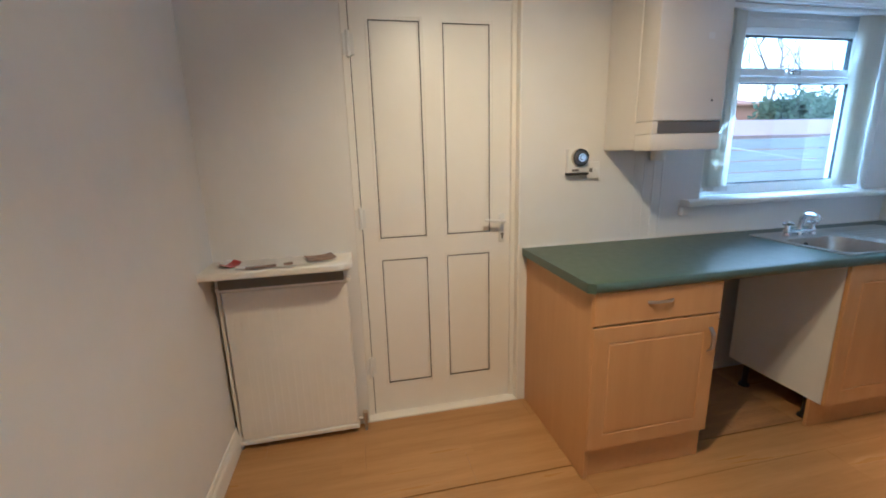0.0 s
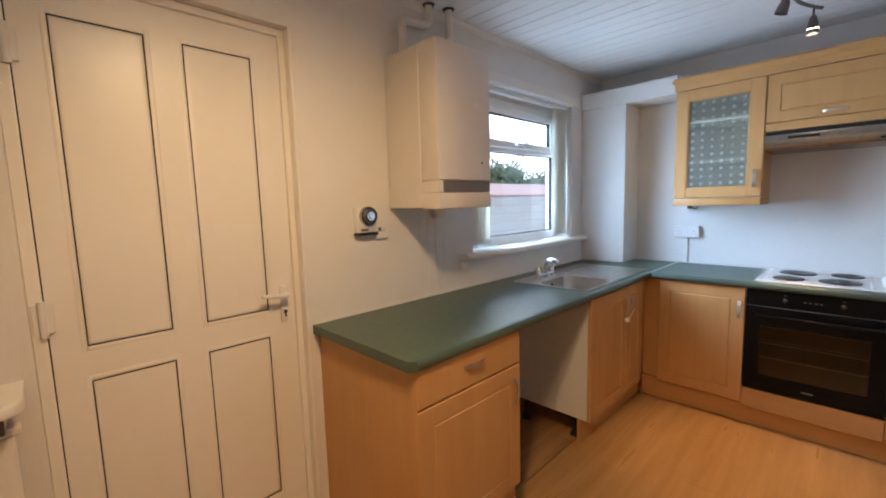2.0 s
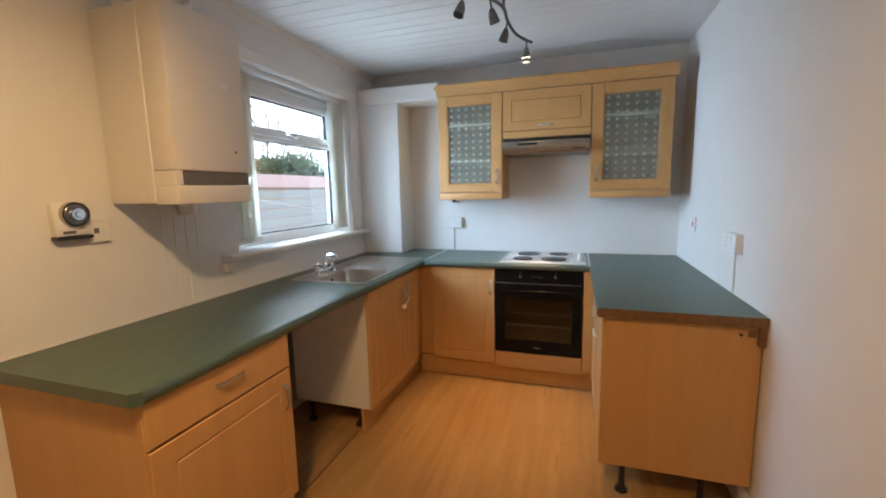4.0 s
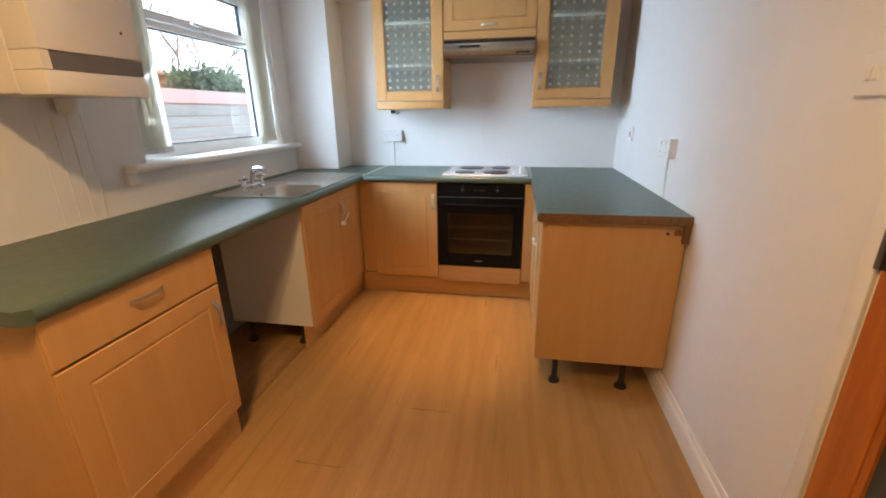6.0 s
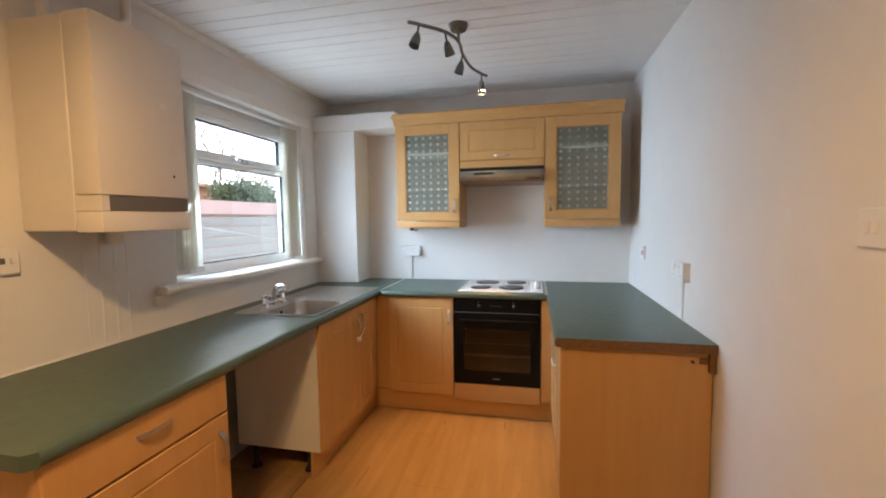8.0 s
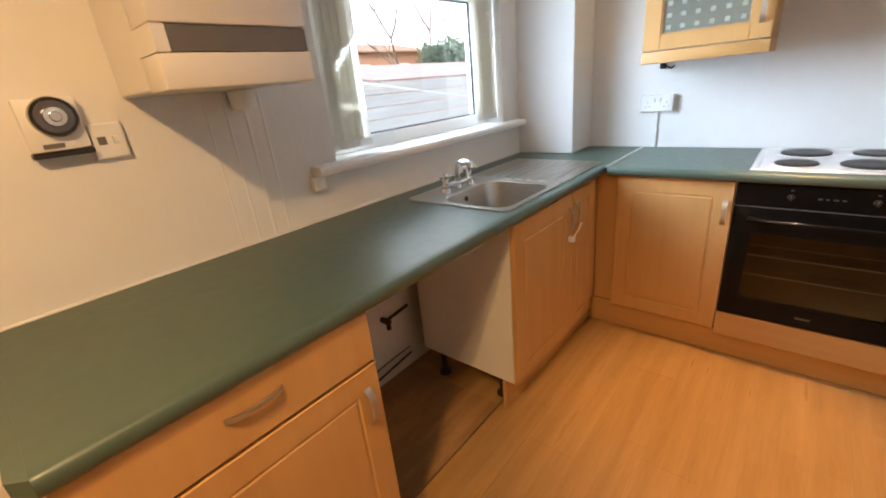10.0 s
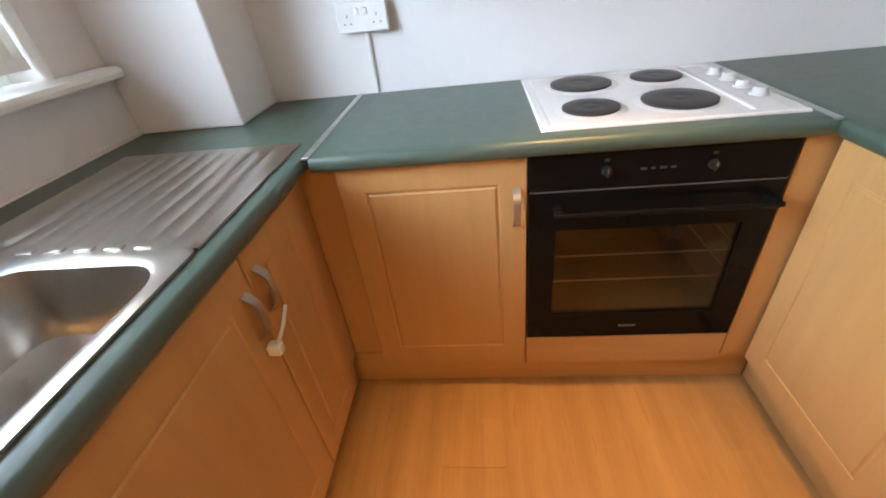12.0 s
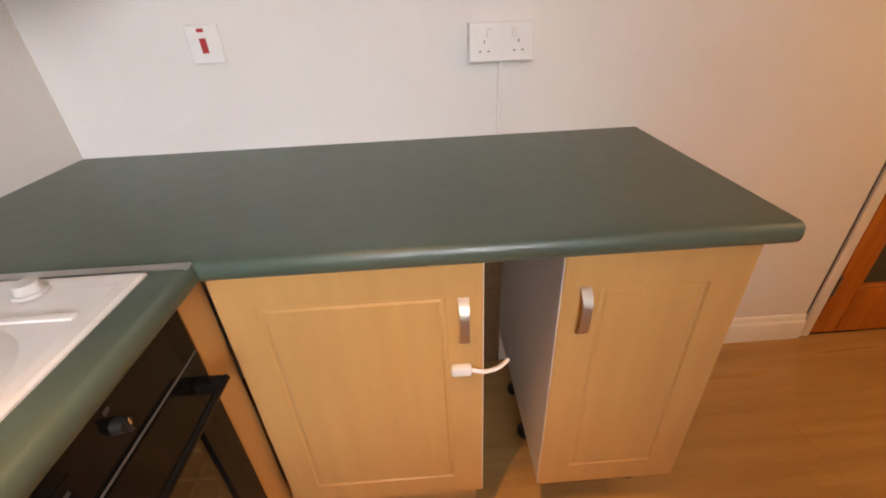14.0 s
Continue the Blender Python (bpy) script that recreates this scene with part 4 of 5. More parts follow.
for (a0, a1, b0, b1), d in (((1.325, 1.926, 0.245, 0.756), -0.026), ((1.325, 1.926, 0.245, 0.756), 0.0), ((1.392, 1.854, 0.338, 0.642), 0.0), ((1.392, 1.854, 0.338, 0.642), -0.026)):
    R4.append([bm.verts.new((FX - 0.002 - d, u, v)) for u, v in ((a0, b0), (a1, b0), (a1, b1), (a0, b1))])
for A, B in zip(R4, R4[1:] + R4[:1]):
    for k in range(4):
        bm.faces.new((A[k], A[(k + 1) % 4], B[(k + 1) % 4], B[k]))
bmesh.ops.recalc_face_normals(bm, faces=bm.faces)
od = part("oven_door", bm, BLACK_GLASS, ov)
part("pane", box(bm_new(), FX + 0.004, FX + 0.010, 1.392, 1.854, 0.338, 0.642), OVEN_GLASS, od, "brown tinted oven glass").visible_shadow = False
bm = tube(bm_new(), [fo(1.345, 0.712, 0.042), fo(1.6, 0.712, 0.042), fo(1.872, 0.712, 0.042)], 0.0068, 12)
for u in (1.36, 1.857):
    box(bm, FX - 0.044, FX - 0.002, u - 0.012, u + 0.012, 0.700, 0.724, 0.003)
part("handle", bm, BLACK_GLASS, od, "glossy black bar handle")
part("trim_line", slab(bm_new(), fo, 1.326, 1.925, 0.7555, 0.7595, 0.001, 0.0003, -0.002), GREYP, od)
for z in (0.44, 0.53):
    bm = bm_new()
    tube(bm, [(4.10, 1.35, z), (4.10, 1.90, z)], 0.003, 6)
    tube(bm, [(4.48, 1.35, z), (4.48, 1.90, z)], 0.002, 6)
    for y in (1.352, 1.898):
        tube(bm, [(4.10, y, z), (4.48, y, z)], 0.003, 6)
    part("rack", bm, NICKEL, ov, "dull wire oven rack")
part("mark", slab(bm_new(), fo, 1.60, 1.65, 0.285, 0.292, 0.0008, 0.0002), GREYP, od)

# right run
k_ = facing("+y", RY - 0.018)
r1 = thing("base_unit", (3.81, 0.95, 0), "beech base unit with grooved door and child lock", "cabinet", "base units")
carcass(r1, 3.567, 4.05, YR + 0.05, RY - 0.02)
part("back", box(bm_new(), 3.583, 4.034, YR + 0.05, YR + 0.056, 0.166, 0.858), WHITE_MEL, r1)
unit_door(r1, k_, 3.566, 4.048, 0.146, 0.852, (3.603, 0.722), ins=0.07)
for x in (3.62, 4.0):
    for y in (YR + 0.12, RY - 0.09):
        leg(r1, x, y)
part("plinth", box(bm_new(), 3.575, 4.094, RY - 0.075, RY - 0.059, 0.002, 0.145), BEECH_H, r1)
r2 = thing("base_unit", (3.25, 0.95, 0), "narrow beech base unit on black legs beside an open gap", "cabinet", "base units")
carcass(r2, 3.081, 3.421, YR + 0.02, RY - 0.02)
part("end_panel", box(bm_new(), 3.062, 3.080, YR + 0.006, RY - 0.018, 0.155, 0.858, 0.0015), BEECH, r2, "plain beech end panel")
unit_door(r2, k_, 3.068, 3.421, 0.15, 0.852, (3.378, 0.727), ins=0.075)
for x in (3.115, 3.385):
    for y in (YR + 0.17, RY - (0.11 if x < 3.2 else 0.26)):
        leg(r2, x, y)
part("edge_strip", box(bm_new(), 3.5645, 3.566, RY - 0.0175, RY - 0.003, 0.148, 0.850), WHITE_MEL, r1, "pale door edging")
part("edge_strip", box(bm_new(), 3.421, 3.4225, RY - 0.0175, RY - 0.003, 0.152, 0.850), WHITE_MEL, r2, "pale door edging")
bm = box(bm_new(), 3.590, 3.632, RY + 0.0005, RY + 0.018, 0.588, 0.613, 0.006, 2)
# dark sheet added over the wall to imitate the deep shade in the gap
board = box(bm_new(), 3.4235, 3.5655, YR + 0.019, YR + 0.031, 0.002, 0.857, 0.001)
solid("gap_shade_board", board, CHIP, "added dark brown sheet standing in for the shade in the open gap", "board")
lock = thing("child_lock", (3.61, RY, 0.59), "white plastic child lock strap on the base unit door", "child lock", "child locks")
part("pad", bm, PLASTIC, lock)
bm = bm_new()
pts = curve_pts([(3.592, RY + 0.010, 0.600), (3.565, RY + 0.014, 0.597), (3.535, RY + 0.008, 0.600), (3.513, RY - 0.006, 0.606)])
tube(bm, pts, 0.0045, 8)
part("strap", bm, PLASTIC, lock)
bm = box(bm_new(), 3.040, 3.061, YR + 0.001, YR + 0.026, 0.78, 0.8585, 0.001)
br = thing("worktop_bracket", (3.05, YR + 0.02, 0.78), "short wall batten and metal bracket under the worktop end", "bracket")
part("batten", bm, CHIP, br)
bm = box(bm_new(), 3.056, 3.0615, YR + 0.030, YR + 0.058, 0.812, 0.836)
part("plate", bm, CHIP, br)
part("screw", cyl(bm_new(), (3.05, YR + 0.085, 0.82), (3.062, YR + 0.085, 0.82), 0.006), BLACK, br)


# ---- worktops ----
def nose(back, front):
    """Rounded front edge between back and front."""
    s = -1 if front < back else 1
    prof = [(front - s * 0.04, TOP - 0.04)]
    for k in range(9):
        t = -math.pi / 2 + math.pi * k / 8
        prof.append((front - s * 0.013 + s * 0.013 * math.cos(t), TOP - 0.02 + 0.02 * math.sin(t)))
    return prof + [(front - s * 0.04, TOP)]


def flat(a, b):
    return [(a, TOP - 0.04), (b, TOP - 0.04), (b, TOP), (a, TOP)]


WF, EF, SF = 2.470, 4.034, 1.282
fx = lambda p, q, s: (s, p, q)
fy = lambda p, q, s: (p, s, q)
HX0, HX1, HY0, HY1 = 3.240, 3.625, 2.536, 2.872
wt1 = thing("worktop", (3.2, 2.8, TOP - 0.04), "dark green laminate worktop with rounded edge along the window", "worktop", "worktops")
bm = prism(bm_new(), flat(YW - 0.001, WF + 0.04), fx, 1.915, HX0)
prism(bm, flat(HY0, WF + 0.04), fx, HX0, HX1)
prism(bm, flat(YW - 0.001, HY1), fx, HX0, HX1)
prism(bm, flat(YW - 0.001, WF + 0.04), fx, HX1, XF - 0.001)
part("top", bm, GREEN, wt1)
part("front_edge", prism(bm_new(), nose(YW, WF), fx, 1.915, XF - 0.001), GREEN, wt1)
bm = prism(bm_new(), [(1.891, WF + 0.026), (1.9148, WF + 0.003), (1.9148, YW - 0.001), (1.891, YW - 0.001)], lambda p, q, s: (p, q, s), TOP - 0.04, TOP)
part("end_edge", bm, GREEN, wt1)
wt2 = thing("worktop", (4.3, 1.9, TOP - 0.04), "dark green laminate worktop around the hob", "worktop", "worktops")
part("top", prism(bm_new(), flat(XF - 0.001, EF + 0.04), fy, SF + 0.001, WF - 0.012), GREEN, wt2)
part("front_edge", prism(bm_new(), nose(XF, EF), fy, SF + 0.001, WF - 0.012), GREEN, wt2)
wt3 = thing("worktop", (3.8, 0.95, TOP - 0.04), "dark green laminate worktop with a raw brown end", "worktop", "worktops")
part("top", prism(bm_new(), flat(YR + 0.001, SF - 0.04), fx, 3.034, XF - 0.001), GREEN, wt3)
part("front_edge", prism(bm_new(), nose(YR, SF), fx, 3.034, XF - 0.001), GREEN, wt3)
bm = prism(bm_new(), [(YR + 0.002, TOP - 0.039), (SF - 0.016, TOP - 0.039), (SF - 0.006, TOP - 0.03), (SF - 0.004, TOP - 0.02), (SF - 0.006, TOP - 0.01), (SF - 0.016, TOP - 0.001), (YR + 0.002, TOP - 0.001)], fx, 3.0325, 3.0338)
part("raw_end", bm, CHIP, wt3, "raw brown chipboard end")
for y, nm in ((WF - 0.006, 0), (SF + 0.004, 1)):
    bm = box(bm_new(), EF + 0.004, XF - 0.002, y - 0.009, y + 0.009, TOP - 0.003, TOP + 0.0025, 0.001)
    solid("joint_strip", bm, ALU, "metal joint strip between two worktops", "joint strip", "joint strips")
bm = bm_new()
tube(bm, [(1.892, YW - 0.002, TOP + 0.002), (2.9, YW - 0.002, TOP + 0.003), (4.36, YW - 0.002, TOP + 0.002)], 0.005, 8)
solid("sealant_bead", bm, WALL, "rough white sealant bead along the worktop", "sealant")

# ---- hob ----
hob = thing("electric_hob", (4.355, 1.60, TOP), "white enamel hob with four dark solid plates", "hob")
fz = lambda u, v, d: (u, v, TOP + d)
part("hob_top", rings(bm_new(), fz, 4.092, 4.614, 1.306, 1.896, [(0, 0.0005), (0, 0.004), (0.004, 0.0075), (0.018, 0.0075), (0.028, 0.004), (0.03, 0.004)]), ENAMEL, hob)
part("raised_rim", box(bm_new(), 4.13, 4.58, 1.398, 1.412, TOP + 0.003, TOP + 0.008, 0.0022, 2), ENAMEL, hob)
for cx, cy, r in ((4.477, 1.728, 0.090), (4.492, 1.502, 0.0725), (4.232, 1.752, 0.0725), (4.243, 1.530, 0.090)):
    bm = cyl(bm_new(), (cx, cy, TOP + 0.004), (cx, cy, TOP + 0.0065), r + 0.020, r + 0.005, 40)
    ring = part("plate_ring", bm, ENAMEL, hob, "raised white enamel ring")
    bm = bm_new()
    prev = None
    for q, z in ((r, 0.0065), (r, 0.0115), (r - 0.003, 0.0130), (0.034, 0.0130), (0.026, 0.0112)):
        loop = [bm.verts.new((cx + q * math.cos(math.tau * k / 40), cy + q * math.sin(math.tau * k / 40), TOP + z)) for k in range(40)]
        if prev:
            for k in range(40):
                bm.faces.new((prev[k], prev[(k + 1) % 40], loop[(k + 1) % 40], loop[k]))
        prev = loop
    bm.faces.new(prev)
    part("hot_plate", bm, PLATE, hob, "dark cast iron plate with a sunken centre")
    part("plate_centre", cyl(bm_new(), (cx, cy, TOP + 0.0113), (cx, cy, TOP + 0.0117), 0.022, 0.020, 24), BLACK, ring)
for k in range(4):
    x = 4.236 + 0.078 * k
    bm = cyl(bm_new(), (x, 1.342, TOP + 0.0055), (x, 1.342, TOP + 0.010), 0.023, 0.022)
    cyl(bm, (x, 1.342, TOP + 0.010), (x, 1.342, TOP + 0.024), 0.018, 0.0155)
    part("knob", bm, KNOB, hob, "greyish white control knob")

# ---- sink ----
sink = thing("sink", (3.67, 2.745, TOP), "stainless steel inset sink with ribbed drainer", "sink")
N = 128


def rr_point(cx, cy, w, d, r, a):
    """The point of a rounded rectangle in the direction a."""
    c, s = math.cos(a), math.sin(a)
    lo, hi = 0.0, 1.0
    for _ in range(30):
        m = (lo + hi) / 2
        x, y = abs(m * c), abs(m * s)
        qx, qy = max(x - (w / 2 - r), 0), max(y - (d / 2 - r), 0)
        inside = x <= w / 2 and y <= d / 2 and (qx * qx + qy * qy <= r * r)
        lo, hi = (m, hi) if inside else (lo, m)
    return cx + lo * c, cy + lo * s


sx0, sx1, sy0, sy1 = 3.20, 4.145, 2.513, 3.02
bcx, bcy = 3.432, 2.704
mid = 3.655


def rim_point(a, r=0.028):
    """The point of the sink's rim in the direction a, with the two free corners rounded."""
    c, s = math.cos(a), math.sin(a)
    lo, hi = 0.0, 1.0
    for _ in range(30):
        m = (lo + hi) / 2
        x, y = bcx + m * c, bcy + m * s
        qx, qy = max(sx0 + r - x, 0), max(sy0 + r - y, y - sy1 + r, 0)
        inside = sx0 <= x <= mid and sy0 <= y <= sy1 and (qx == 0 or qy == 0 or qx * qx + qy * qy <= r * r)
        lo, hi = (m, hi) if inside else (lo, m)
    return bcx + lo * c, bcy + lo * s


bm = bm_new()
loops = []
for w, d, r, z in ((0, 0, 0, TOP + 0.0005), (1, 0, 0, TOP + 0.0055), (0.402, 0.342, 0.07, TOP + 0.0055), (0.376, 0.318, 0.065, TOP + 0.001), (0.358, 0.302, 0.06, TOP - 0.06), (0.344, 0.288, 0.055, TOP - 0.135), (0.295, 0.240, 0.045, TOP - 0.152), (0.05, 0.05, 0.024, TOP - 0.158)):
    L = []
    for k in range(N):
        a = 2 * math.pi * k / N
        if w in (0, 1):
            x, y = rim_point(a)
        else:
            x, y = rr_point(bcx, bcy, w, d, r, a)
        L.append(bm.verts.new((x, y, z)))
    loops.append(L)
for A, B in zip(loops, loops[1:]):
    for k in range(N):
        bm.faces.new((A[k], A[(k + 1) % N], B[(k + 1) % N], B[k]))
bm.faces.new(loops[-1])
bmesh.ops.recalc_face_normals(bm, faces=bm.faces)
bowl = part("bowl", bm, STEEL, sink)
bm = cyl(bm_new(), (bcx, bcy, TOP - 0.159), (bcx, bcy, TOP - 0.154), 0.038, 0.036, 28)
part("waste", bm, CHROME, bowl, "chrome plug hole")
part("overflow", cyl(bm_new(), (3.415, 2.866, TOP - 0.034), (3.415, 2.8535, TOP - 0.034), 0.011, seg=14), BLACK, bowl, "dark overflow hole")
bm = bm_new()
xs = [mid, 3.69, 3.70, 4.085, 4.10, sx1]
prof = [(sy0, 0.0055), (2.545, 0.0055)]
step = (2.935 - 2.550) / 8
for k in range(8):
    y0 = 2.550 + k * step
    prof += [(y0 + step * 0.445, 0.0055), (y0 + step * 0.48, 0.0036), (y0 + step * 0.52, 0.0036), (y0 + step * 0.555, 0.0055)]
prof += [(sy1, 0.0055)]
grid = []
for i, x in enumerate(xs):
    row = []
    for yy, dz in prof:
        z = 0.0055 if i in (0, 1, 4, 5) else dz
        row.append(bm.verts.new((x, yy, TOP + z)))
    grid.append(row)
for i in range(len(xs) - 1):
    for j in range(len(prof) - 1):
        bm.faces.new((grid[i][j], grid[i + 1][j], grid[i + 1][j + 1], grid[i][j + 1]))
for (xa, ya, xb, yb) in ((mid, sy0, sx1, sy0), (mid, sy1, sx1, sy1), (sx1, sy0, sx1, sy1)):
    v = [bm.verts.new(p) for p in ((xa, ya, TOP + 0.0005), (xb, yb, TOP + 0.0005), (xb, yb, TOP + 0.0055), (xa, ya, TOP + 0.0055))]
    bm.faces.new(v)
bmesh.ops.remove_doubles(bm, verts=bm.verts, dist=1e-5)
bmesh.ops.recalc_face_normals(bm, faces=bm.faces)
drainer = part("drainer", bm, STEEL, sink)
for k in range(5):
    y = 2.60 + k * 0.058
    part("drain_slot", box(bm_new(), 3.662, 3.676, y, y + 0.034, TOP + 0.005, TOP + 0.0085, 0.0016, 2), STEEL, drainer)

tap = thing("mixer_tap", (3.445, 2.922, TOP + 0.0055), "chrome two-handle kitchen mixer tap", "tap")
ty, tz = 2.922, TOP + 0.0055
bm = bm_new()
box(bm, 3.345, 3.545, ty - 0.016, ty + 0.016, tz + 0.012, tz + 0.034, 0.007, 2)
for x in (3.36, 3.53):
    cyl(bm, (x, ty, tz), (x, ty, tz + 0.016), 0.021, 0.017)
cyl(bm, (3.445, ty, tz), (3.445, ty, tz + 0.05), 0.018, 0.014)
part("body", bm, CHROME, tap)
for x in (3.36, 3.53):
    bm = cyl(bm_new(), (x, ty, tz + 0.03), (x, ty, tz + 0.055), 0.014, 0.011)
    for k in range(4):
        a = math.pi / 4 + k * math.pi / 2
        cyl(bm, (x, ty, tz + 0.066), (x + 0.026 * math.cos(a), ty + 0.026 * math.sin(a), tz + 0.066), 0.009, 0.0085, 10)
    cyl(bm, (x, ty, tz + 0.052), (x, ty, tz + 0.082), 0.016, 0.012)
    part("tap_handle", bm, CHROME, tap, "chrome cross-head handle")
sp = curve_pts([(3.445, ty, tz + 0.04), (3.443, ty - 0.004, tz + 0.075), (3.436, ty - 0.022, tz + 0.108), (3.428, ty - 0.06, tz + 0.122), (3.422, ty - 0.095, tz + 0.116), (3.419, ty - 0.108, tz + 0.098)])
part("spout", tube(bm_new(), sp, 0.0145, 14), CHROME, tap)

# appliance space under the worktop
cab = thing("loose_cable", (2.8, YW - 0.02, 0), "dark loose cable hanging in the appliance space", "cable")
part("lead", tube(bm_new(), curve_pts([(2.56, YW - 0.012, 0.52), (2.65, YW - 0.02, 0.35), (2.72, YW - 0.02, 0.17), (2.815, YW - 0.02, 0.075), (2.93, YW - 0.018, 0.055), (3.06, YW - 0.02, 0.07), (3.19, YW - 0.02, 0.085)]), 0.005, 8), DUST_SHADE, cab)
cab = thing("waste_hose", (2.95, YW - 0.02, 0), "thin grimy hose along the wall in the appliance space", "pipe")
part("hose", tube(bm_new(), curve_pts([(2.78, YW - 0.012, 0.045), (2.95, YW - 0.012, 0.10), (3.19, YW - 0.012, 0.115)]), 0.0035, 8), HOSE, cab)
wp = thing("water_valve", (3.05, YW - 0.03, 0.32), "dark washing machine valve on a short pipe", "valve")
part("pipe", tube(bm_new(), [(3.05, YW - 0.03, 0.345), (3.12, YW - 0.03, 0.352), (3.194, YW - 0.03, 0.36)], 0.008, 10), DUST_SHADE, wp)
bm = cyl(bm_new(), (3.05, YW - 0.055, 0.343), (3.05, YW - 0.002, 0.343), 0.014)
cyl(bm, (3.05, YW - 0.045, 0.305), (3.05, YW - 0.045, 0.343), 0.011)
part("valve", bm, DUST_SHADE, wp)

# ---- wall units ----
CX = 4.305
fc = facing("-x", CX + 0.018)


def glass_unit(y0, y1, hinge_left, label):
    t = thing("wall_unit", (4.47, (y0 + y1) / 2, 1.345), label, "cabinet", "wall units")
    for a in (y0, y1 - 0.016):
        part("side", box(bm_new(), CX + 0.019, XF - 0.002, a, a + 0.016, 1.40, 2.128), BEECH, t)
    part("back", box(bm_new(), XF - 0.01, XF - 0.004, y0 + 0.016, y1 - 0.016, 1.40, 2.128), WHITE_MEL, t)
    for z in (1.40, 1.633, 1.90, 2.112):
        part("shelf", box(bm_new(), CX + (0.0135 if 1.5 < z < 2.0 else 0.021), XF - 0.011, y0 + 0.0165, y1 - 0.0165, z, z + 0.016), WHITE_MEL, t, "white melamine shelf")
    gy0, gy1, gz0, gz1 = y0 + 0.077, y1 - 0.077, 1.465, 2.055
    bm = bm_new()
    for u0, u1, v0, v1 in ((y0 + 0.002, gy0, 1.402, 2.126), (gy1, y1 - 0.002, 1.402, 2.126), (gy0, gy1, 1.402, gz0), (gy0, gy1, gz1, 2.126)):
        box(bm, CX, CX + 0.018, u0, u1, v0, v1, 0.0022)
    d = part("door", bm, BEECH, t)
    bm = bm_new()
    for u0, u1, v0, v1 in ((gy0, gy0 + 0.007, gz0, gz1), (gy1 - 0.007, gy1, gz0, gz1), (gy0 + 0.007, gy1 - 0.007, gz0, gz0 + 0.007), (gy0 + 0.007, gy1 - 0.007, gz1 - 0.007, gz1)):
        box(bm, CX + 0.004, CX + 0.016, u0, u1, v0, v1, 0.002)
    part("bead", bm, BEECH, d)
    part("pane", box(bm_new(), CX + 0.008, CX + 0.012, gy0 + 0.004, gy1 - 0.004, gz0 + 0.004, gz1 - 0.004), FROST, d, "grey-green patterned glass").visible_shadow = False
    bm = bm_new()
    nu, nv = 6, 12
    for i in range(nu):
        for j in range(nv):
            u = gy0 + 0.03 + (gy1 - gy0 - 0.06) * i / (nu - 1)
            v = gz0 + 0.03 + (gz1 - gz0 - 0.06) * j / (nv - 1)
            box(bm, CX + 0.0068, CX + 0.0079, u - 0.0095, u + 0.0095, v - 0.0095, v + 0.0095)
    tagged(part("etched_dots", bm, DOTS, d, "pale etched square dots"), kind="stuff")
    hu = (gy1 + y1) / 2 if hinge_left else (y0 + gy0) / 2
    bow_handle(facing("-x", CX), hu, 1.515, 0.0, 0.11, d)
    part("light_rail", box(bm_new(), CX - 0.004, CX + 0.018, y0, y1, 1.347, 1.398, 0.004, 2), BEECH_H, t)
    for a in (y0, y1 - 0.016):
        part("light_rail", box(bm_new(), CX + 0.019, XF - 0.004, a, a + 0.016, 1.347, 1.398, 0.002), BEECH_H, t)
    return t


glass_unit(1.916, 2.414, False, "beech glass-fronted wall unit with patterned glass by the pipe boxing")
glass_unit(0.782, 1.292, True, "beech glass-fronted wall unit with patterned glass by the side wall")
fu = thing("wall_unit", (4.47, 1.604, 1.79), "short beech wall unit with lift-up flap over the hood", "cabinet", "wall units")
part("box", box(bm_new(), CX + 0.021, XF - 0.003, 1.2935, 1.9145, 1.80, 2.126), BEECH, fu)
fd = part("flap", rings(bm_new(), fc, 1.296, 1.910, 1.842, 2.125, GROOVE(0.018, 0.062)), BEECH, fu)
bow_handle(fc, 1.603, 1.872, 0.018, 0.11, fd, False)
part("strip", box(bm_new(), CX + 0.004, CX + 0.02, 1.296, 1.912, 1.790, 1.838, 0.002), BEECH_H, fu)

co = thing("cornice", (4.45, 1.6, 2.13), "moulded beech cornice along the wall units", "cornice")
cp = [(0.0, 0.0), (0.002, 0.016), (0.010, 0.026), (0.014, 0.044), (0.030, 0.060), (0.036, 0.066), (0.036, 0.078), (-0.022, 0.078), (-0.022, 0.0)]
part("front_length", prism(bm_new(), cp, lambda p, q, s: (CX - p, s, 2.130 + q), 0.768, 2.424), BEECH_H, co)
part("end_return", prism(bm_new(), cp, lambda p, q, s: (s, 2.394 + 0.022 + p - 0.022 + 0.022, 2.130 + q), CX + 0.022, 4.349), BEECH_H, co)
part("end_return", prism(bm_new(), cp, lambda p, q, s: (s, 0.804 - p, 2.130 + q), CX + 0.022, XF - 0.002), BEECH_H, co)

hood = thing("cooker_hood", (4.45, 1.604, 1.67), "slim stainless steel cooker hood under the flap unit", "cooker hood")
bm = bm_new()
prism(bm, [(XF - 0.003, 1.768), (4.30, 1.768), (4.276, 1.762), (4.268, 1.750), (4.266, 1.694), (4.274, 1.674), (XF - 0.003, 1.672)], lambda p, q, s: (p, s, q), 1.297, 1.911)
part("body", bm, HOOD, hood)
part("recess", box(bm_new(), 4.318, XF - 0.004, 1.299, 1.909, 1.7685, 1.7885), BLACK, hood, "dark slot above the hood front")
part("grille", box(bm_new(), 4.262, 4.2668, 1.66, 1.80, 1.735, 1.748, 0.001), BLACK, hood, "dark vent slots")
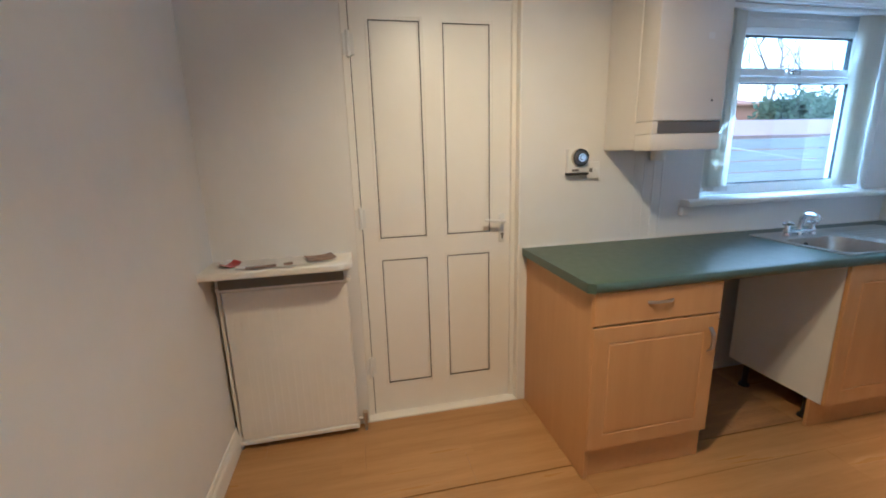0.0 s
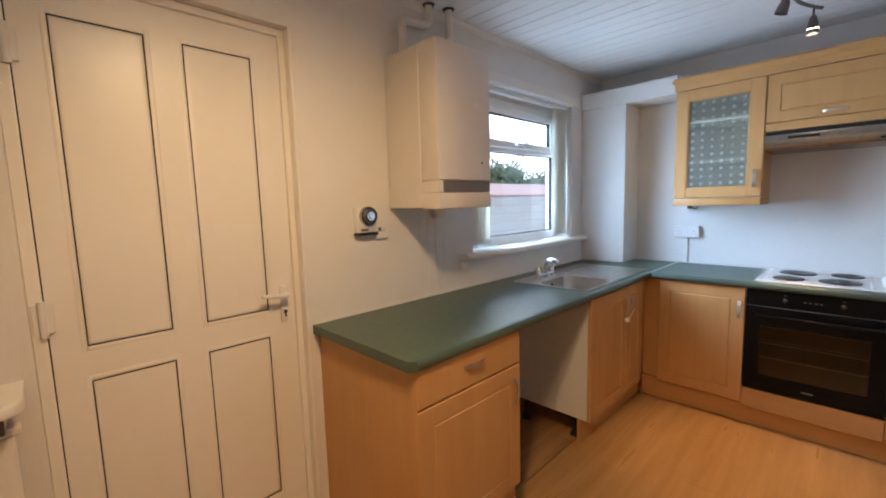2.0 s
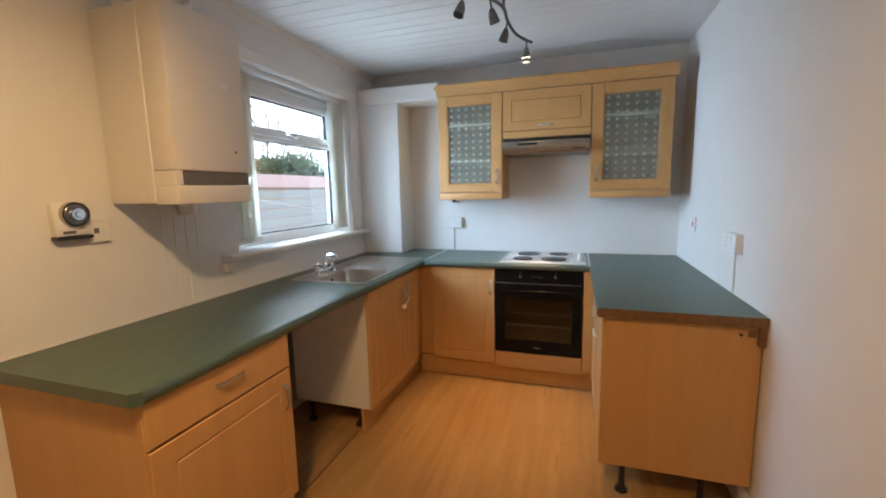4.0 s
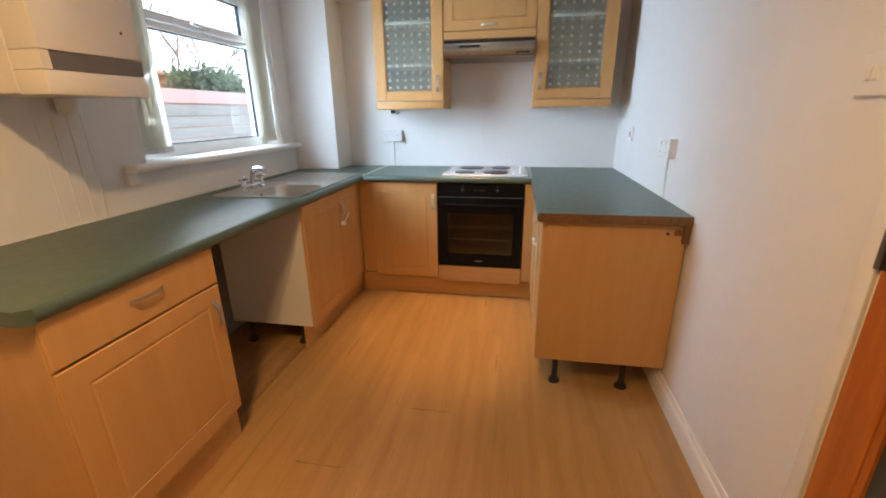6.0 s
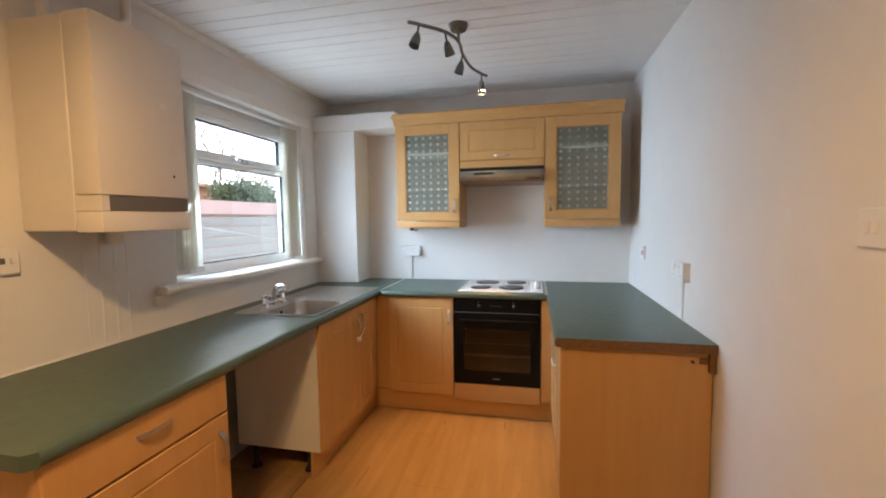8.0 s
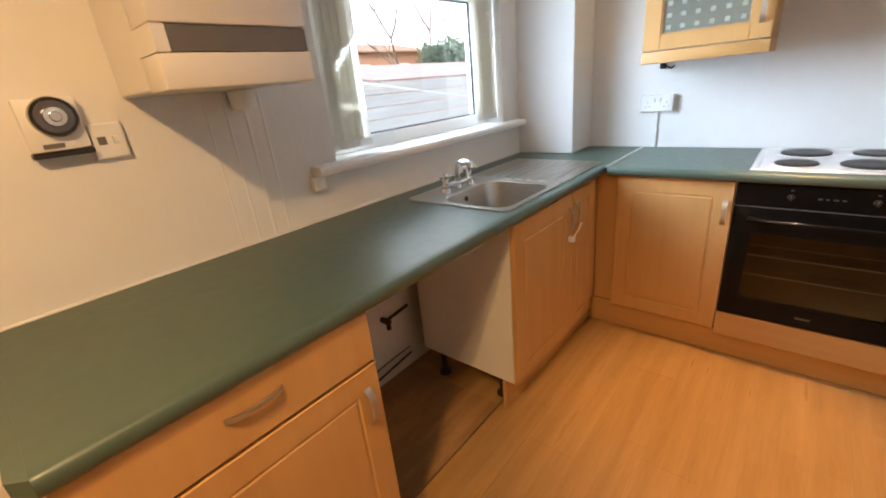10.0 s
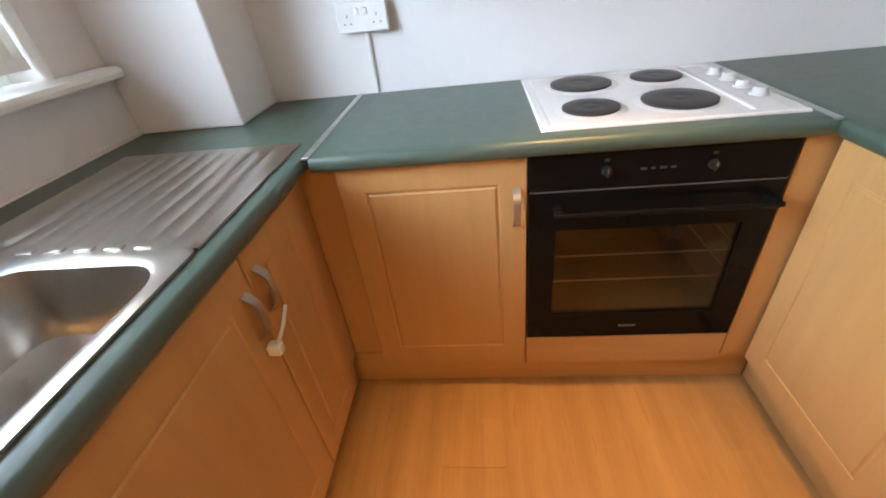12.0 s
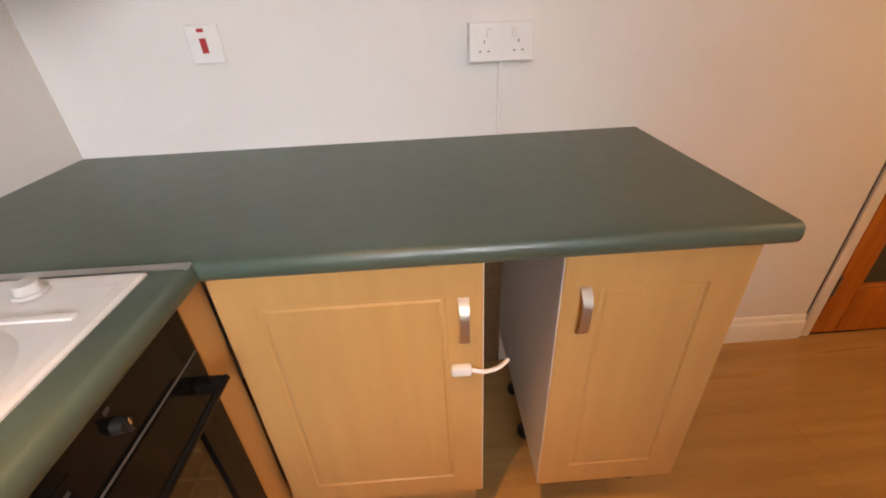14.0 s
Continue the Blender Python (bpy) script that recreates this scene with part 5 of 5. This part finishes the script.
part("switch_strip", box(bm_new(), 4.2635, 4.272, 1.33, 1.42, 1.69, 1.70), BLACK, hood)
bm = bm_new()
box(bm, XF - 0.03, XF - 0.001, 2.375, 2.405, 1.318, 1.345, 0.005)
tube(bm, curve_pts([(XF - 0.015, 2.375, 1.33), (XF - 0.02, 2.35, 1.318), (XF - 0.012, 2.335, 1.33)]), 0.004)
solid("cable_end", bm, BLACK, "black cable end under the wall unit", "cable")

# ---- outside ----
GRASS = mat("grass_ground", (0.07, 0.10, 0.035), 0.9, color2=(0.04, 0.06, 0.02), scale=8)
TIMBER = mat("weathered_timber", (0.37, 0.395, 0.41), 0.85, color2=(0.28, 0.30, 0.31), scale=3, stretch=(0.5, 8, 8), bump=0.3, per_object=0.4)
BRICK = mat("orange_brick", (0.42, 0.22, 0.14), 0.85, color2=(0.34, 0.16, 0.10), scale=9)
ROOF = mat("red_roof_sheet", (0.40, 0.29, 0.27), 0.8, color2=(0.34, 0.23, 0.21), scale=5)
BARK = mat("bark", (0.22, 0.18, 0.15), 0.9, scale=10, bump=0.4)
LEAF = mat("dark_leaf", (0.075, 0.12, 0.06), 0.7, color2=(0.045, 0.085, 0.05), scale=5)

bm = bm_new()
box(bm, -400, 400, YW + T, 400, -0.45, -0.25)
setting("ground", bm, GRASS, "rough grass of the back garden", "ground")

SKYGLOW = glow("bright_cloud", (0.80, 0.90, 1.0), 0.8)
bm = bm_new()
box(bm, -160, 260, 90, 91, -0.2, 75)
setting("backdrop", bm, SKYGLOW, "bright white overcast sky beyond the gardens", "backdrop")

FYY = 7.2
fence = thing("fence", (10, FYY, -0.25), "weathered grey timber fence with level boards", "fence")
for k in range(14):
    x = 2.0 + 2.5 * k
    part("post", box(bm_new(), x - 0.05, x + 0.05, FYY, FYY + 0.1, -0.25, 1.52, 0.006), TIMBER, fence)
for k in range(13):
    for j in range(9):
        z = -0.2 + j * 0.19
        part("board", box(bm_new(), 2.0 + 2.5 * k - 0.03, 4.47 + 2.5 * k, FYY - 0.03 - 0.004 * (k % 2), FYY - 0.008, z, z + 0.178, 0.004), TIMBER, fence)

gar = thing("garage", (11.5, 10.5, -0.25), "low brick garage with a faded red pitched roof", "garage")
part("wall", box(bm_new(), 8.6, 21.0, 9.2, 13.0, -0.25, 1.50), BRICK, gar)
bm = prism(bm_new(), [(9.0, 1.50), (13.2, 2.12), (13.2, 2.22), (8.95, 1.60)], lambda p, q, s: (s, p, q), 8.4, 21.2)
part("roof", bm, ROOF, gar)

house = thing("house", (19, 27, -0.25), "distant low house with orange brick walls and roof", "house")
part("wall", box(bm_new(), 15.0, 27.1, 24.0, 31.0, -0.25, 3.9), BRICK, house)
part("roof", prism(bm_new(), [(23.7, 3.9), (27.5, 4.75), (31.3, 3.9), (31.3, 3.8), (23.7, 3.8)], lambda p, q, s: (s, p, q), 14.8, 27.4), BRICK, house)
for x in (16.6, 20.2, 23.8):
    w = part("window", box(bm_new(), x, x + 1.3, 23.94, 24.02, 1.9, 3.1), UPVC, house)
    part("pane", box(bm_new(), x + 0.08, x + 1.22, 23.925, 23.938, 1.98, 3.02), DARKGLASS, w)


def tree(x, y, height, spread, leafy, label, seed, levels=3, wide=1.0):
    rnd = random.Random(seed)
    t = thing("tree", (x, y, -0.25), label, "tree", "garden trees")
    bm = bm_new()
    tips = []

    def limb(p, d, length, r, depth):
        pts, rad_ = [p], [r]
        q = p.copy()
        dd = d.copy()
        for i in range(4):
            dd = (dd + Vector((rnd.uniform(-.25, .25) * wide, rnd.uniform(-.25, .25) * wide, rnd.uniform(-.05, .2)))).normalized()
            q = q + dd * length / 4
            pts.append(q.copy())
            rad_.append(r * (1 - 0.17 * (i + 1)))
        tube(bm, pts, rad_, 6)
        if depth == 0:
            tips.append((q, length))
            return
        for k in range(4):
            a = rnd.uniform(0, 6.28)
            nd = (dd * 0.7 + Vector((math.cos(a) * wide, math.sin(a) * wide, rnd.uniform(0.0, 0.6))) * 0.8).normalized()
            limb(pts[rnd.choice((2, 3, 4))], nd, length * 0.62, r * 0.45, depth - 1)

    limb(Vector((x, y, -0.3)), Vector((0, 0, 1)), height * 0.5, spread * (0.05 if leafy else 0.03), levels)
    part("trunk", bm, BARK, t)
    if leafy:
        V, F = [], []
        off = origin(t)
        for q, length in tips:
            for k in range(leafy):
                c = q + Vector((rnd.gauss(0, 1), rnd.gauss(0, 1), rnd.gauss(0, 0.8))) * spread * 0.13 - off
                u = Vector((rnd.uniform(-1, 1), rnd.uniform(-1, 1), rnd.uniform(-1, 1))).normalized()
                w = u.orthogonal().normalized() * 0.07
                u = u * 0.11
                i = len(V)
                V += [c - u, c + w, c + u, c - w]
                F.append((i, i + 1, i + 2, i + 3))
        me = bpy.data.meshes.new("crown")
        me.from_pydata([tuple(v) for v in V], [], F)
        me.materials.append(LEAF)
        ob = new("crown", me)
        ob.parent = t
        tagged(ob, "dark green leafy crown", kind="stuff")
    return t


tree(18.0, 15.0, 3.0, 2.2, 60, "dense dark green evergreen tree behind the garage", 3, 3, 0.4)
tree(23.0, 16.8, 3.9, 3.2, 60, "broad dark green tree behind the garage", 5)
tree(26.0, 17.4, 4.2, 3.4, 60, "dense dark green tree beyond the garage", 9)
tree(19.5, 19.0, 9.0, 5.0, 0, "bare winter tree with fine branches", 7, 4)
tree(24.5, 21.0, 10.0, 6.0, 0, "bare tall winter tree with fine branches", 11, 4)
tree(29.5, 23.0, 10.0, 6.0, 0, "bare wide winter tree with fine branches", 15, 4)

# ---- floor planks ----
floor = setting("floor", box(bm_new(), XL - 0.1, XF + 0.1, YR - 1.6, YW + 0.02, -0.08, -0.008), SUB, "beech-look laminate plank floor with open joints", "floor")
JOINT = {0: 3.11, 1: 2.41, 2: 3.25, 3: 2.79}
rnd = random.Random(4)
for r in range(-4, 10):
    y1 = min(2.40 - 0.193 * r, YW - 0.002)
    y0 = max(2.40 - 0.193 * (r + 1), YR + 0.002)
    if y1 - y0 < 0.01:
        continue
    j = JOINT.get(r, 2.41 + (0.47 * r) % 1.36)
    while j > XL:
        j -= 1.36
    cuts = [XL + 0.003]
    while j < XF:
        if j > XL + 0.05:
            cuts.append(j)
        j += 1.36
    cuts.append(XF - 0.003)
    # cut at the appliance space, where planks carry painted shade and grime
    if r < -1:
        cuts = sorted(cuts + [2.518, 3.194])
    for a, b in zip(cuts, cuts[1:]):
        gap = 0.0050 if r in (1, 3) and b < 3.0 else 0.0007
        ga = 0.0016 if r == 0 and a < 3.0 else 0.007 if r == -1 and a < 3.0 else (0.0012 if r == 0 and a > 3.0 else 0.0001)
        bm = bm_new()
        v = [bm.verts.new(p) for p in ((a + 0.0004, y0 + 0.0001, 0), (b - gap, y0 + 0.0001, 0), (b - gap, y1 - ga, 0), (a + 0.0004, y1 - ga, 0))]
        w = [bm.verts.new((q.co.x, q.co.y, -0.0085)) for q in v]
        bm.faces.new(v)
        for k in range(4):
            bm.faces.new((v[k], w[k], w[(k + 1) % 4], v[(k + 1) % 4]))
        bmesh.ops.recalc_face_normals(bm, faces=bm.faces)
        part("plank", bm, GRIMY_SHADED if r < -1 and 2.5 < a < 3.1 else PLANK, floor)
